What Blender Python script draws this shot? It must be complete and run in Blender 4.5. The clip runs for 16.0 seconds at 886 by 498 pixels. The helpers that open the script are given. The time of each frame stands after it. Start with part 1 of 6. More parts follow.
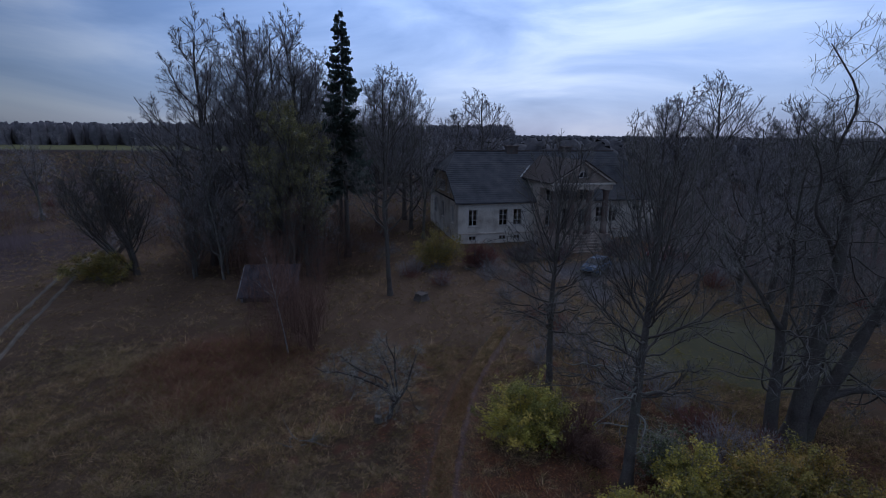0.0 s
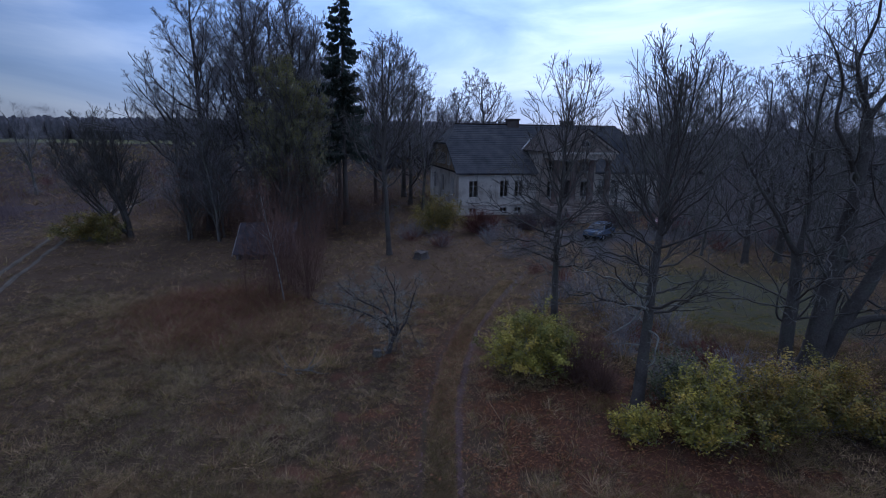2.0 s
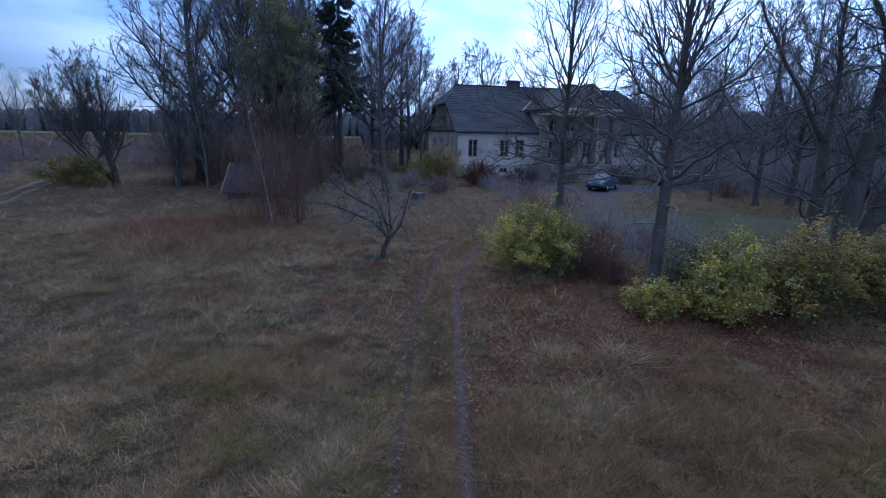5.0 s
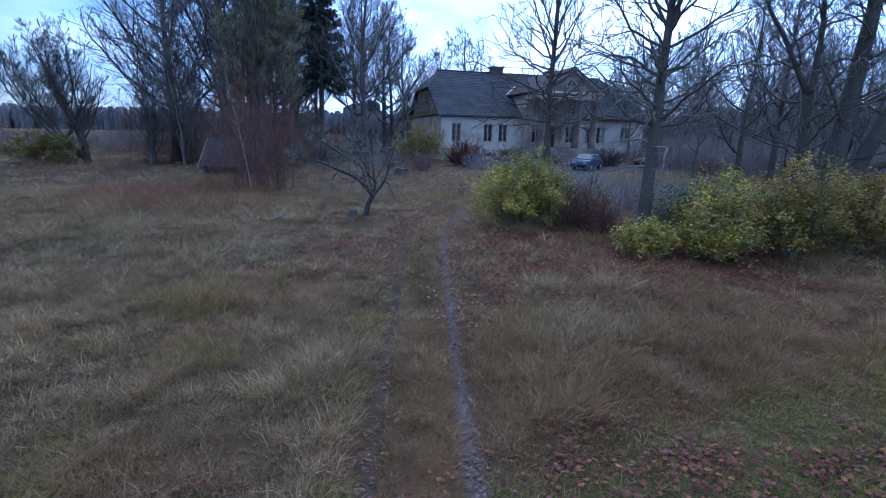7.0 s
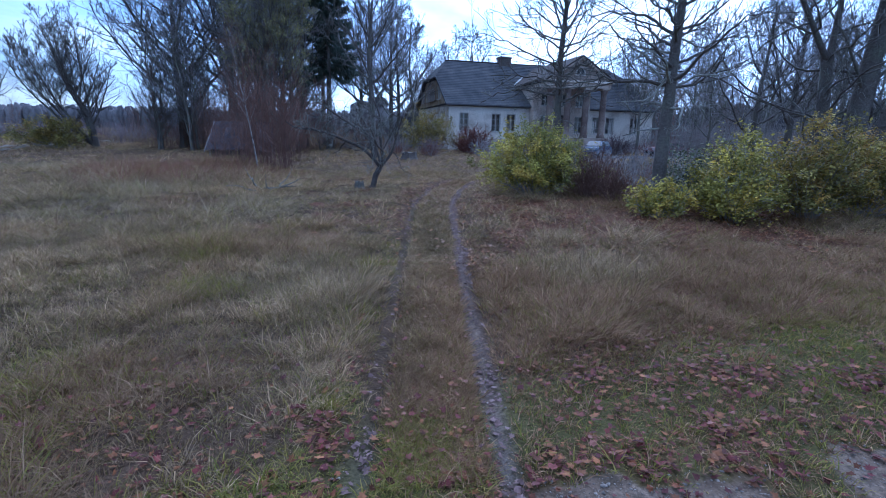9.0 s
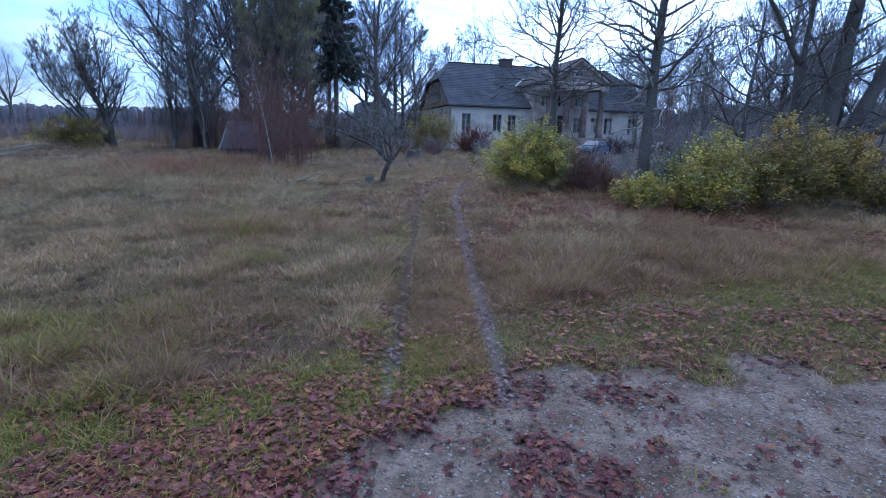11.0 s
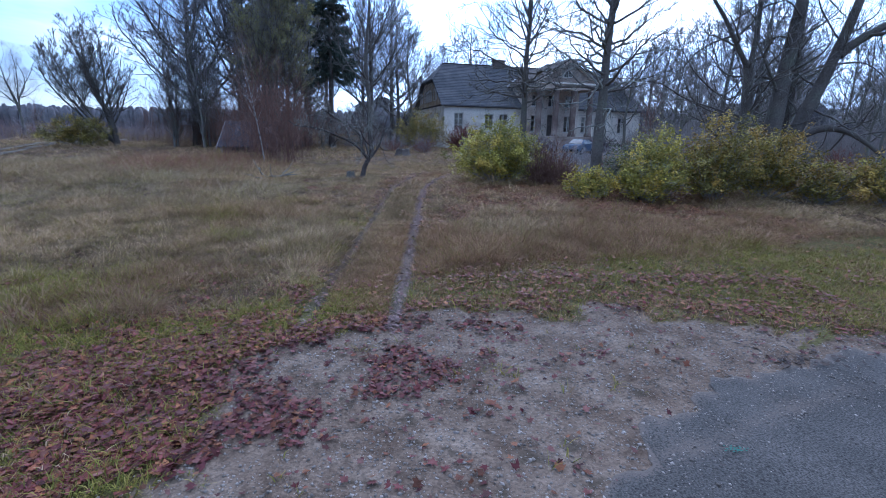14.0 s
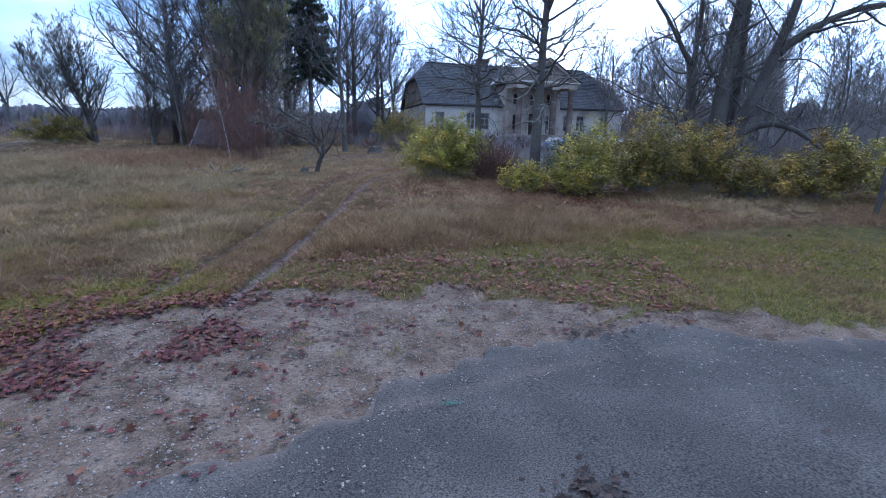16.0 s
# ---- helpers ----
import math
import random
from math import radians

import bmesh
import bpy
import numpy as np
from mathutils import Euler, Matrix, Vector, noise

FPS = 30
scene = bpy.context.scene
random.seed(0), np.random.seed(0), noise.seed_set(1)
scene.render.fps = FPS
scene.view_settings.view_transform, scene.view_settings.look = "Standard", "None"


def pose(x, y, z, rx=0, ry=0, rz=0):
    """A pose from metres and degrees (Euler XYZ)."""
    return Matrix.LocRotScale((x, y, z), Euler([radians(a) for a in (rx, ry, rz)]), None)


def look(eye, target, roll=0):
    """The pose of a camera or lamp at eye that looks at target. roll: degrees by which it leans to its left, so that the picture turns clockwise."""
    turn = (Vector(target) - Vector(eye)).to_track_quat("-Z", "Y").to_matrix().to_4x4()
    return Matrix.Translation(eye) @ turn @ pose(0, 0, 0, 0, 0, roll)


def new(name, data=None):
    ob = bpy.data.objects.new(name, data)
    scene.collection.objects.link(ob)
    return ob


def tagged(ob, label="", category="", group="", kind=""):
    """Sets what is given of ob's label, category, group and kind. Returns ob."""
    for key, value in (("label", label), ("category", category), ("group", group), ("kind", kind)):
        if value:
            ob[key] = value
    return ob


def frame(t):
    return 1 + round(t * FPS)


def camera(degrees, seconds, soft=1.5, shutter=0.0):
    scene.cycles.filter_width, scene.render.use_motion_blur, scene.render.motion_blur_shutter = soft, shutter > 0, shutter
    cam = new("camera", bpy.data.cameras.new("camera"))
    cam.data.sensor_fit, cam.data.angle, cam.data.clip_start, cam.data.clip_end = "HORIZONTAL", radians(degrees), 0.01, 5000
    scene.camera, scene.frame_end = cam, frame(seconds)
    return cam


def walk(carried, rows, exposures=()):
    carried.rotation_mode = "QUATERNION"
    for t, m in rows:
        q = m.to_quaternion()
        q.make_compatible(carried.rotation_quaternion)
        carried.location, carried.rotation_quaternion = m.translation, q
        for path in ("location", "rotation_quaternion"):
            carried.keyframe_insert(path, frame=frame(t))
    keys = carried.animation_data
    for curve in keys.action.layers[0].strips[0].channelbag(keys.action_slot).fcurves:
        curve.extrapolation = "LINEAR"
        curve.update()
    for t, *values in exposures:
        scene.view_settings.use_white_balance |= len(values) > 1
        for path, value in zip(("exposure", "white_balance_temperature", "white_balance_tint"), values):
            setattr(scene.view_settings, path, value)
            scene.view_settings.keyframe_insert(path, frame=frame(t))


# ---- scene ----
cam = camera(84.9, 16.0, soft=0.9)
METRES, EYE, TILT, LEAN, TURN = 19.0, 14.2, -13.3, -0.4, 0.0
ROWS = [
    (0.0, 0.0, 0.0, 0.0, 0.0, 0.0, -0.0),
    (0.5, -0.0037, 0.0111, -0.0451, -0.04, 0.02, -0.08),
    (1.0, -0.0055, 0.022, -0.0896, -0.07, 0.02, -0.13),
    (1.5, -0.0054, 0.0358, -0.1353, -0.08, 0.0, -0.16),
    (2.0, -0.0081, 0.0477, -0.1795, -0.17, -0.05, -0.23),
    (2.5, -0.0053, 0.0634, -0.2243, -0.15, -0.09, -0.25),
    (3.0, -0.0052, 0.0784, -0.267, -0.18, -0.12, -0.31),
    (3.5, -0.0039, 0.0951, -0.309, -0.19, -0.16, -0.35),
    (4.0, -0.0028, 0.1107, -0.3513, -0.23, -0.2, -0.42),
    (4.5, -0.0025, 0.1235, -0.387, -0.27, -0.2, -0.47),
    (5.5, -0.004, 0.1395, -0.4420, -0.37, -0.19, -0.58),
    (6.3, -0.0061, 0.147, -0.4810, -0.45, -0.18, -0.64),
    (6.5, -0.0065, 0.149, -0.4902, -0.52, -0.18, -0.63),
    (6.6, -0.0070, 0.1508, -0.4958, -0.95, -0.15, -0.55),
    (6.7, -0.0076, 0.1527, -0.5014, -1.55, -0.12, -0.43),
    (6.8, -0.0081, 0.1545, -0.5070, -2.08, -0.09, -0.33),
    (6.9, -0.0087, 0.1563, -0.5121, -2.30, -0.07, -0.27),
    (7.0, -0.0092, 0.1581, -0.5171, -2.38, -0.06, -0.25),
    (7.5, -0.0115, 0.1647, -0.533, -2.44, -0.05, -0.25),
    (8.0, -0.0128, 0.1717, -0.5575, -2.02, -0.03, -0.37),
    (8.5, -0.0135, 0.1758, -0.5725, -1.81, -0.02, -0.41),
    (9.0, -0.0118, 0.1764, -0.5803, -1.62, 0.0, -0.46),
    (9.5, -0.0125, 0.1660, -0.5840, -1.55, 0.01, -0.48),
    (10.0, -0.0142, 0.1430, -0.5895, -1.5, 0.02, -0.51),
    (11.0, -0.0187, 0.0850, -0.6060, -1.39, 0.05, -0.56),
    (11.5, -0.0207, 0.0569, -0.6132, -1.35, 0.05, -0.58),
    (12.0, -0.024, 0.028, -0.6223, -1.31, 0.02, -0.6),
    (12.5, -0.0269, 0.0081, -0.6271, -1.25, 0.0, -0.59),
    (13.0, -0.0144, 0.001, -0.6276, -0.99, 0.01, -0.64),
    (13.5, 0.0143, -0.0012, -0.6283, -0.89, 0.01, -0.64),
    (14.0, 0.0542, -0.0033, -0.6304, -0.88, 0.03, -0.64),
    (14.5, 0.0953, -0.0068, -0.6335, -0.83, 0.05, -0.67),
    (15.0, 0.1296, -0.0122, -0.6376, -0.82, 0.04, -0.64),
    (15.5, 0.1576, -0.0191, -0.6415, -0.73, 0.05, -0.62),
    (16.0, 0.1834, -0.0255, -0.6437, -0.7, 0.04, -0.62),
]
EXPOSURES = [(0.0, -0.24, 5380, 17), (2.0, 0.1, 5080, 18), (4.0, 0.56, 4820, 16), (6.5, 1.2, 4580, 13), (9.0, 1.51, 4600, 12), (12.0, 1.61, 4760, 12), (16.0, 1.69, 5010, 12)]
walk(cam, [(t, pose(0, 0, EYE, TILT, LEAN, TURN) @ pose(METRES * x, METRES * y, METRES * z, 90 + pitch, roll, yaw)) for t, x, y, z, yaw, pitch, roll in ROWS], EXPOSURES)

# ---- sky and light: dusk under broken cloud ----
SUN_EL, SUN_AZ = 38.0, 14.0
world = bpy.data.worlds.new("world")
scene.world = world
world.use_nodes = True
wn, wl = world.node_tree.nodes, world.node_tree.links
wn.clear()


def wnode(kind, **kw):
    n = wn.new(kind)
    for k, v in kw.items():
        n.inputs[k].default_value = v
    return n


sky = wn.new("ShaderNodeTexSky")
sky.sky_type = "NISHITA"
sky.sun_disc = False
sky.sun_elevation = radians(SUN_EL)
sky.sun_rotation = radians(SUN_AZ)
tc = wn.new("ShaderNodeTexCoord")
mapc = wn.new("ShaderNodeMapping")
mapc.inputs["Scale"].default_value = (1.0, 1.0, 4.2)
mapc.inputs["Rotation"].default_value = (0.0, 0.0, 0.5)
wl.new(tc.outputs["Generated"], mapc.inputs["Vector"])
cl = wnode("ShaderNodeTexNoise", Scale=2.1, Detail=8.0, Roughness=0.52, Distortion=0.5)
wl.new(mapc.outputs[0], cl.inputs["Vector"])
ramp = wn.new("ShaderNodeValToRGB")
ramp.color_ramp.elements[0].position = 0.36
ramp.color_ramp.elements[0].color = (0.24, 0.37, 0.62, 1)
ramp.color_ramp.elements[1].position = 0.66
ramp.color_ramp.elements[1].color = (0.76, 0.86, 1.0, 1)
mid = ramp.color_ramp.elements.new(0.5)
mid.color = (0.42, 0.56, 0.81, 1)
wl.new(cl.outputs["Fac"], ramp.inputs["Fac"])
# the cloud is brighter towards the set sun
sunv = Vector((math.sin(radians(SUN_AZ)), math.cos(radians(SUN_AZ)), 0.22)).normalized()
dot = wn.new("ShaderNodeVectorMath")
dot.operation = "DOT_PRODUCT"
dot.inputs[1].default_value = sunv
wl.new(tc.outputs["Generated"], dot.inputs[0])
gl = wn.new("ShaderNodeMapRange")
gl.interpolation_type = "SMOOTHSTEP"
gl.inputs["From Min"].default_value = 0.5
gl.inputs["From Max"].default_value = 1.0
gl.inputs["To Min"].default_value = 0.36
gl.inputs["To Max"].default_value = 1.36
wl.new(dot.outputs["Value"], gl.inputs["Value"])
mul = wn.new("ShaderNodeVectorMath")
mul.operation = "SCALE"
# the deck overhead is grey, the low sky blue
grey = wn.new("ShaderNodeMix")
grey.data_type = "RGBA"
grey.inputs["B"].default_value = (0.60, 0.60, 0.62, 1)
gup = wn.new("ShaderNodeMapRange")
gup.interpolation_type = "SMOOTHSTEP"
gup.inputs["From Min"].default_value, gup.inputs["From Max"].default_value = 0.25, 0.75
gup.inputs["To Min"].default_value, gup.inputs["To Max"].default_value = 0.0, 0.85
sep0 = wn.new("ShaderNodeSeparateXYZ")
wl.new(tc.outputs["Generated"], sep0.inputs[0])
wl.new(sep0.outputs["Z"], gup.inputs["Value"])
wl.new(gup.outputs["Result"], grey.inputs["Factor"])
wl.new(ramp.outputs["Color"], grey.inputs["A"])
wl.new(grey.outputs["Result"], mul.inputs[0])
wl.new(gl.outputs["Result"], mul.inputs["Scale"])
bg1 = wnode("ShaderNodeBackground", Strength=0.02)
wl.new(sky.outputs[0], bg1.inputs["Color"])
bg2 = wnode("ShaderNodeBackground", Strength=0.5)
# an overcast sky is about three times as bright overhead as at the horizon
sep = wn.new("ShaderNodeSeparateXYZ")
wl.new(tc.outputs["Generated"], sep.inputs[0])
zen = wn.new("ShaderNodeMapRange")
zen.inputs["From Min"].default_value, zen.inputs["From Max"].default_value = 0.0, 1.0
zen.inputs["To Min"].default_value, zen.inputs["To Max"].default_value = 0.9, 3.6
wl.new(sep.outputs["Z"], zen.inputs["Value"])
mul2 = wn.new("ShaderNodeVectorMath")
mul2.operation = "SCALE"
wl.new(mul.outputs[0], mul2.inputs[0])
wl.new(zen.outputs["Result"], mul2.inputs["Scale"])
wl.new(mul2.outputs[0], bg2.inputs["Color"])
add = wn.new("ShaderNodeAddShader")
wl.new(bg1.outputs[0], add.inputs[0])
wl.new(bg2.outputs[0], add.inputs[1])
wout = wn.new("ShaderNodeOutputWorld")
wl.new(add.outputs[0], wout.inputs["Surface"])
sun = bpy.data.lights.new("sun", "SUN")
sun.energy, sun.angle, sun.color = 0.25, radians(40), (1.0, 0.93, 0.86)
sun_ob = new("sun", sun)
sun_ob.matrix_world = look(Vector((sunv.x, sunv.y, 0.6)) * 50, (0, 0, 0))


# ---- materials ----
def material(name, base, rough=0.85, tones=(), scale=3.0, detail=6.0, fine=40.0, fine_amt=0.25, bump=0.3, bump_dist=0.02, island=0.0, obj_var=0.0, metal=0.0, attr="", spec=0.12, trans=0.0):
    """Colour from two noises (stains, grain), optional tone list, random per island or object, bump from the grain."""
    m = bpy.data.materials.new(name)
    m.use_nodes = True
    n, l = m.node_tree.nodes, m.node_tree.links
    b = n["Principled BSDF"]
    b.inputs["Roughness"].default_value = rough
    b.inputs["Metallic"].default_value = metal
    b.inputs["Specular IOR Level"].default_value = spec
    co = n.new("ShaderNodeTexCoord")
    big = n.new("ShaderNodeTexNoise")
    big.inputs["Scale"].default_value, big.inputs["Detail"].default_value = scale, detail
    l.new(co.outputs["Object"], big.inputs["Vector"])
    sm = n.new("ShaderNodeTexNoise")
    sm.inputs["Scale"].default_value, sm.inputs["Detail"].default_value = fine, 4.0
    l.new(co.outputs["Object"], sm.inputs["Vector"])
    if attr:
        at = n.new("ShaderNodeAttribute")
        at.attribute_name = attr
        colour = at.outputs["Color"]
    else:
        r = n.new("ShaderNodeValToRGB")
        cols = [base, *tones] if tones else [tuple(c * 0.7 for c in base), tuple(min(1, c * 1.25) for c in base)]
        els = r.color_ramp.elements
        while len(els) < len(cols):
            els.new(0.5)
        for i, c in enumerate(cols):
            els[i].position = 0.3 + 0.4 * i / (len(cols) - 1)
            els[i].color = (*c, 1)
        l.new(big.outputs["Fac"], r.inputs["Fac"])
        colour = r.outputs["Color"]
    hsv = n.new("ShaderNodeHueSaturation")
    l.new(colour, hsv.inputs["Color"])
    mr = n.new("ShaderNodeMapRange")
    mr.inputs["From Min"].default_value, mr.inputs["From Max"].default_value = 0.25, 0.75
    mr.inputs["To Min"].default_value, mr.inputs["To Max"].default_value = 1 - fine_amt, 1 + fine_amt
    l.new(sm.outputs["Fac"], mr.inputs["Value"])
    val = mr.outputs["Result"]
    for on, kind, sock in ((island, "ShaderNodeNewGeometry", "Random Per Island"), (obj_var, "ShaderNodeObjectInfo", "Random")):
        if on:
            g = n.new(kind)
            m2 = n.new("ShaderNodeMapRange")
            m2.inputs["To Min"].default_value, m2.inputs["To Max"].default_value = 1 - on, 1 + on
            l.new(g.outputs[sock], m2.inputs["Value"])
            mm = n.new("ShaderNodeMath")
            mm.operation = "MULTIPLY"
            l.new(val, mm.inputs[0])
            l.new(m2.outputs["Result"], mm.inputs[1])
            val = mm.outputs[0]
    l.new(val, hsv.inputs["Value"])
    l.new(hsv.outputs["Color"], b.inputs["Base Color"])
    if bump:
        bp = n.new("ShaderNodeBump")
        bp.inputs["Strength"].default_value, bp.inputs["Distance"].default_value = bump, bump_dist
        l.new(sm.outputs["Fac"], bp.inputs["Height"])
        l.new(bp.outputs["Normal"], b.inputs["Normal"])
    if trans:
        tl = n.new("ShaderNodeBsdfTranslucent")
        l.new(hsv.outputs["Color"], tl.inputs["Color"])
        mx = n.new("ShaderNodeMixShader")
        mx.inputs[0].default_value = trans
        l.new(b.outputs[0], mx.inputs[1])
        l.new(tl.outputs[0], mx.inputs[2])
        l.new(mx.outputs[0], n["Material Output"].inputs["Surface"])
    return m


BARK = material("bark_grey", (0.10, 0.093, 0.084), tones=((0.165, 0.155, 0.138), (0.165, 0.178, 0.132)), scale=1.3, fine=22, bump=0.8, bump_dist=0.03)
BARK_DARK = material("bark_dark", (0.082, 0.073, 0.066), tones=((0.13, 0.117, 0.107), (0.13, 0.132, 0.108)), scale=1.0, fine=14, bump=1.0, bump_dist=0.05)
# lighter and bluer than bare twigs: haze over the clump put into the colour
TWIG = material("twig_hazy", (0.25, 0.238, 0.245), tones=((0.34, 0.325, 0.332),), scale=0.6, fine=9, bump=0)
TWIG_GREY = material("twig_lichen", (0.13, 0.126, 0.118), tones=((0.27, 0.275, 0.245), (0.15, 0.14, 0.13)), scale=2.0, fine=15, bump=0)
TWIG_DARK = material("twig_dark", (0.11, 0.106, 0.10), tones=((0.17, 0.163, 0.152), (0.20, 0.20, 0.175)), scale=1.2, fine=9, bump=0)
# lightened too, so that the woods look hazy
TWIG_PALE = material("twig_pale", (0.21, 0.192, 0.186), tones=((0.30, 0.278, 0.27),), scale=0.6, fine=9, bump=0)
TWIG_SAP = material("twig_sapling", (0.15, 0.09, 0.072), tones=((0.22, 0.135, 0.105),), scale=0.8, fine=9, bump=0)
TWIG_SCRUB = material("twig_scrub", (0.11, 0.083, 0.09), tones=((0.165, 0.127, 0.135),), scale=0.4, fine=9, bump=0)
TWIG_RED = material("twig_red", (0.16, 0.07, 0.06), tones=((0.24, 0.12, 0.10),), scale=0.8, fine=9, bump=0)
BIRCH = material("birch_bark", (0.28, 0.26, 0.245), tones=((0.38, 0.36, 0.34), (0.08, 0.07, 0.06)), scale=4, fine=30, bump=0.3)
NEEDLE = material("spruce_needles", (0.065, 0.085, 0.075), tones=((0.10, 0.125, 0.10),), scale=1.5, fine=12, bump=0, island=0.3)
LEAF_Y = material("leaf_yellow_green", (0.30, 0.30, 0.05), attr="tint", scale=2, fine=8, fine_amt=0.28, bump=0, rough=0.55, trans=0.22)
GRASS = material("dead_grass", (0.2, 0.15, 0.09), attr="tint", scale=2, fine=3, fine_amt=0.2, bump=0, rough=0.8, trans=0.25)
LITTER = material("fallen_leaf", (0.2, 0.09, 0.07), attr="tint", scale=2, fine=30, fine_amt=0.35, bump=0.3, rough=0.55)
LEAF_P = material("fallen_maple_leaf", (0.082, 0.029, 0.028), tones=((0.12, 0.043, 0.04), (0.15, 0.062, 0.047)), scale=5, fine=60, fine_amt=0.3, obj_var=0.35, rough=0.5)
STONE = material("gravel_stone", (0.20, 0.172, 0.15), tones=((0.33, 0.29, 0.26),), scale=6, fine=60, island=0.45, bump=0.3)


# ---- mesh helpers ----
def mesh_np(name, verts, faces_list, mat=None, tint=None, smooth=True):
    """A mesh from numpy arrays: verts (n,3), a list of face arrays (m,3) or (m,4), optional colour per vertex."""
    me = bpy.data.meshes.new(name)
    verts = np.asarray(verts, dtype=np.float32)
    loops = np.concatenate([np.asarray(f).ravel() for f in faces_list]).astype(np.int32)
    sizes = np.concatenate([np.full(len(f), np.asarray(f).shape[1]) for f in faces_list]).astype(np.int32)
    starts = np.concatenate([[0], np.cumsum(sizes)[:-1]]).astype(np.int32)
    me.vertices.add(len(verts))
    me.vertices.foreach_set("co", verts.ravel())
    me.loops.add(len(loops))
    me.loops.foreach_set("vertex_index", loops)
    me.polygons.add(len(sizes))
    me.polygons.foreach_set("loop_start", starts)
    me.polygons.foreach_set("loop_total", sizes)
    if smooth:
        me.polygons.foreach_set("use_smooth", np.ones(len(sizes), dtype=bool))
    me.update(calc_edges=True)
    if tint is not None:
        a = me.color_attributes.new("tint", "FLOAT_COLOR", "POINT")
        a.data.foreach_set("color", np.concatenate([tint, np.ones((len(tint), 1))], axis=1).astype(np.float32).ravel())
    if mat:
        me.materials.append(mat)
    return me


def part(name, bm, mat, parent, label=""):
    """Links a bmesh, or a finished mesh, as one mesh object under a thing or a part."""
    if isinstance(bm, bmesh.types.BMesh):
        me = bpy.data.meshes.new(name)
        bm.normal_update()
        bm.to_mesh(me)
        bm.free()
        me.materials.append(mat)
    else:
        me = bm
    ob = new(name, me)
    ob.parent = parent
    if label:
        tagged(ob, label)
    return ob


def thing(name, label, category, m=None, group="", kind=""):
    ob = new(name)
    ob.empty_display_size = 0.2
    if m is not None:
        ob.matrix_world = m
    return tagged(ob, label, category, group, kind)


def box(bm, x0, y0, z0, x1, y1, z1, bevel=0.0):
    """Adds a box to a bmesh."""
    r = bmesh.ops.create_cube(bm, size=1, matrix=Matrix.Translation(((x0 + x1) / 2, (y0 + y1) / 2, (z0 + z1) / 2)) @ Matrix.Diagonal((abs(x1 - x0), abs(y1 - y0), abs(z1 - z0), 1)))
    if bevel:
        es = list({e for v in r["verts"] for e in v.link_edges})
        bmesh.ops.bevel(bm, geom=es, offset=bevel, segments=1, affect="EDGES")
    return bm


def boxm(*a, **k):
    return box(bmesh.new(), *a, **k)


def poly(bm, pts, depth):
    """Adds a slab: the polygon pts, and its copy moved by depth."""
    a = [bm.verts.new(p) for p in pts]
    b = [bm.verts.new(Vector(p) + Vector(depth)) for p in pts]
    bm.faces.new(a)
    bm.faces.new(b[::-1])
    for i in range(len(a)):
        j = (i + 1) % len(a)
        bm.faces.new((a[i], b[i], b[j], a[j]))
    bmesh.ops.recalc_face_normals(bm, faces=bm.faces[:])
    return bm


def sstep(a, b, x):
    t = np.clip((np.asarray(x, dtype=float) - a) / (b - a), 0, 1)
    return t * t * (3 - 2 * t)


def vnoise(x, y, s, seed=0):
    """Smooth value noise in the plane, about -1 to 1."""
    x, y = np.asarray(x, dtype=float) / s + seed * 17.31, np.asarray(y, dtype=float) / s - seed * 9.17
    xi, yi = np.floor(x), np.floor(y)
    fx, fy = x - xi, y - yi
    fx, fy = fx * fx * (3 - 2 * fx), fy * fy * (3 - 2 * fy)

    def h(a, b):
        v = np.sin(a * 127.1 + b * 311.7 + seed * 74.7) * 43758.5453
        return (v - np.floor(v)) * 2 - 1
    return (h(xi, yi) * (1 - fx) + h(xi + 1, yi) * fx) * (1 - fy) + (h(xi, yi + 1) * (1 - fx) + h(xi + 1, yi + 1) * fx) * fy


def fbm(x, y, s, seed=0):
    return vnoise(x, y, s, seed) * 0.55 + vnoise(x, y, s / 2.1, seed + 1) * 0.3 + vnoise(x, y, s / 4.3, seed + 2) * 0.15


# ---- lie of the land ----
def track_x(y):
    """Middle of the two-rut track."""
    return -0.13 + 0.013 * np.maximum(0, y - 14) ** 2 * (y < 40) + (y >= 40) * 8.8


def ruts(x, y):
    d = x - track_x(y)
    wob = 0.07 * vnoise(x * 0, y, 1.3, 5)
    w = 0.115 + 0.045 * vnoise(x, y, 0.7, 7)
    r = np.maximum(np.exp(-((d - 0.68 - wob) / w) ** 2), 0.7 * np.exp(-((d + 0.58 - wob) / (w * 0.85)) ** 2))
    return r * sstep(2.6, 3.8, y) * (1 - sstep(34, 38, y))


def asphalt_edge(x):
    e = np.where(x < 3.0, -0.45 + (x - 1.15) * 0.62, 0)
    e = np.where((x >= 3.0) & (x < 6.4), 0.70 + 2.25 * np.sqrt(np.clip((x - 3.0) / 3.4, 0, 1)), e)
    e = np.where(x >= 6.4, 2.95 - 0.6 * sstep(6.4, 9.2, x), e)
    return e


def gravel_edge(x):
    e = np.where(x < 0.6, 3.75 + (x - 0.6) * 0.83, 3.75)
    e = e + 0.45 * sstep(0.6, 2.4, x) - 1.0 * sstep(5.0, 7.0, x) - 0.45 * sstep(7.5, 9.5, x)
    return e


def verge_y(x):
    """Where the mown-looking verge ends and the long grass begins."""
    return np.interp(x, (-6, -2.6, -1.0, 1.0, 3.0, 6.0, 9.0, 13.0), (2.6, 3.0, 4.2, 5.6, 6.9, 7.7, 8.6, 10.2)) + 0.5 * fbm(x, x * 0.3, 1.5, 15)


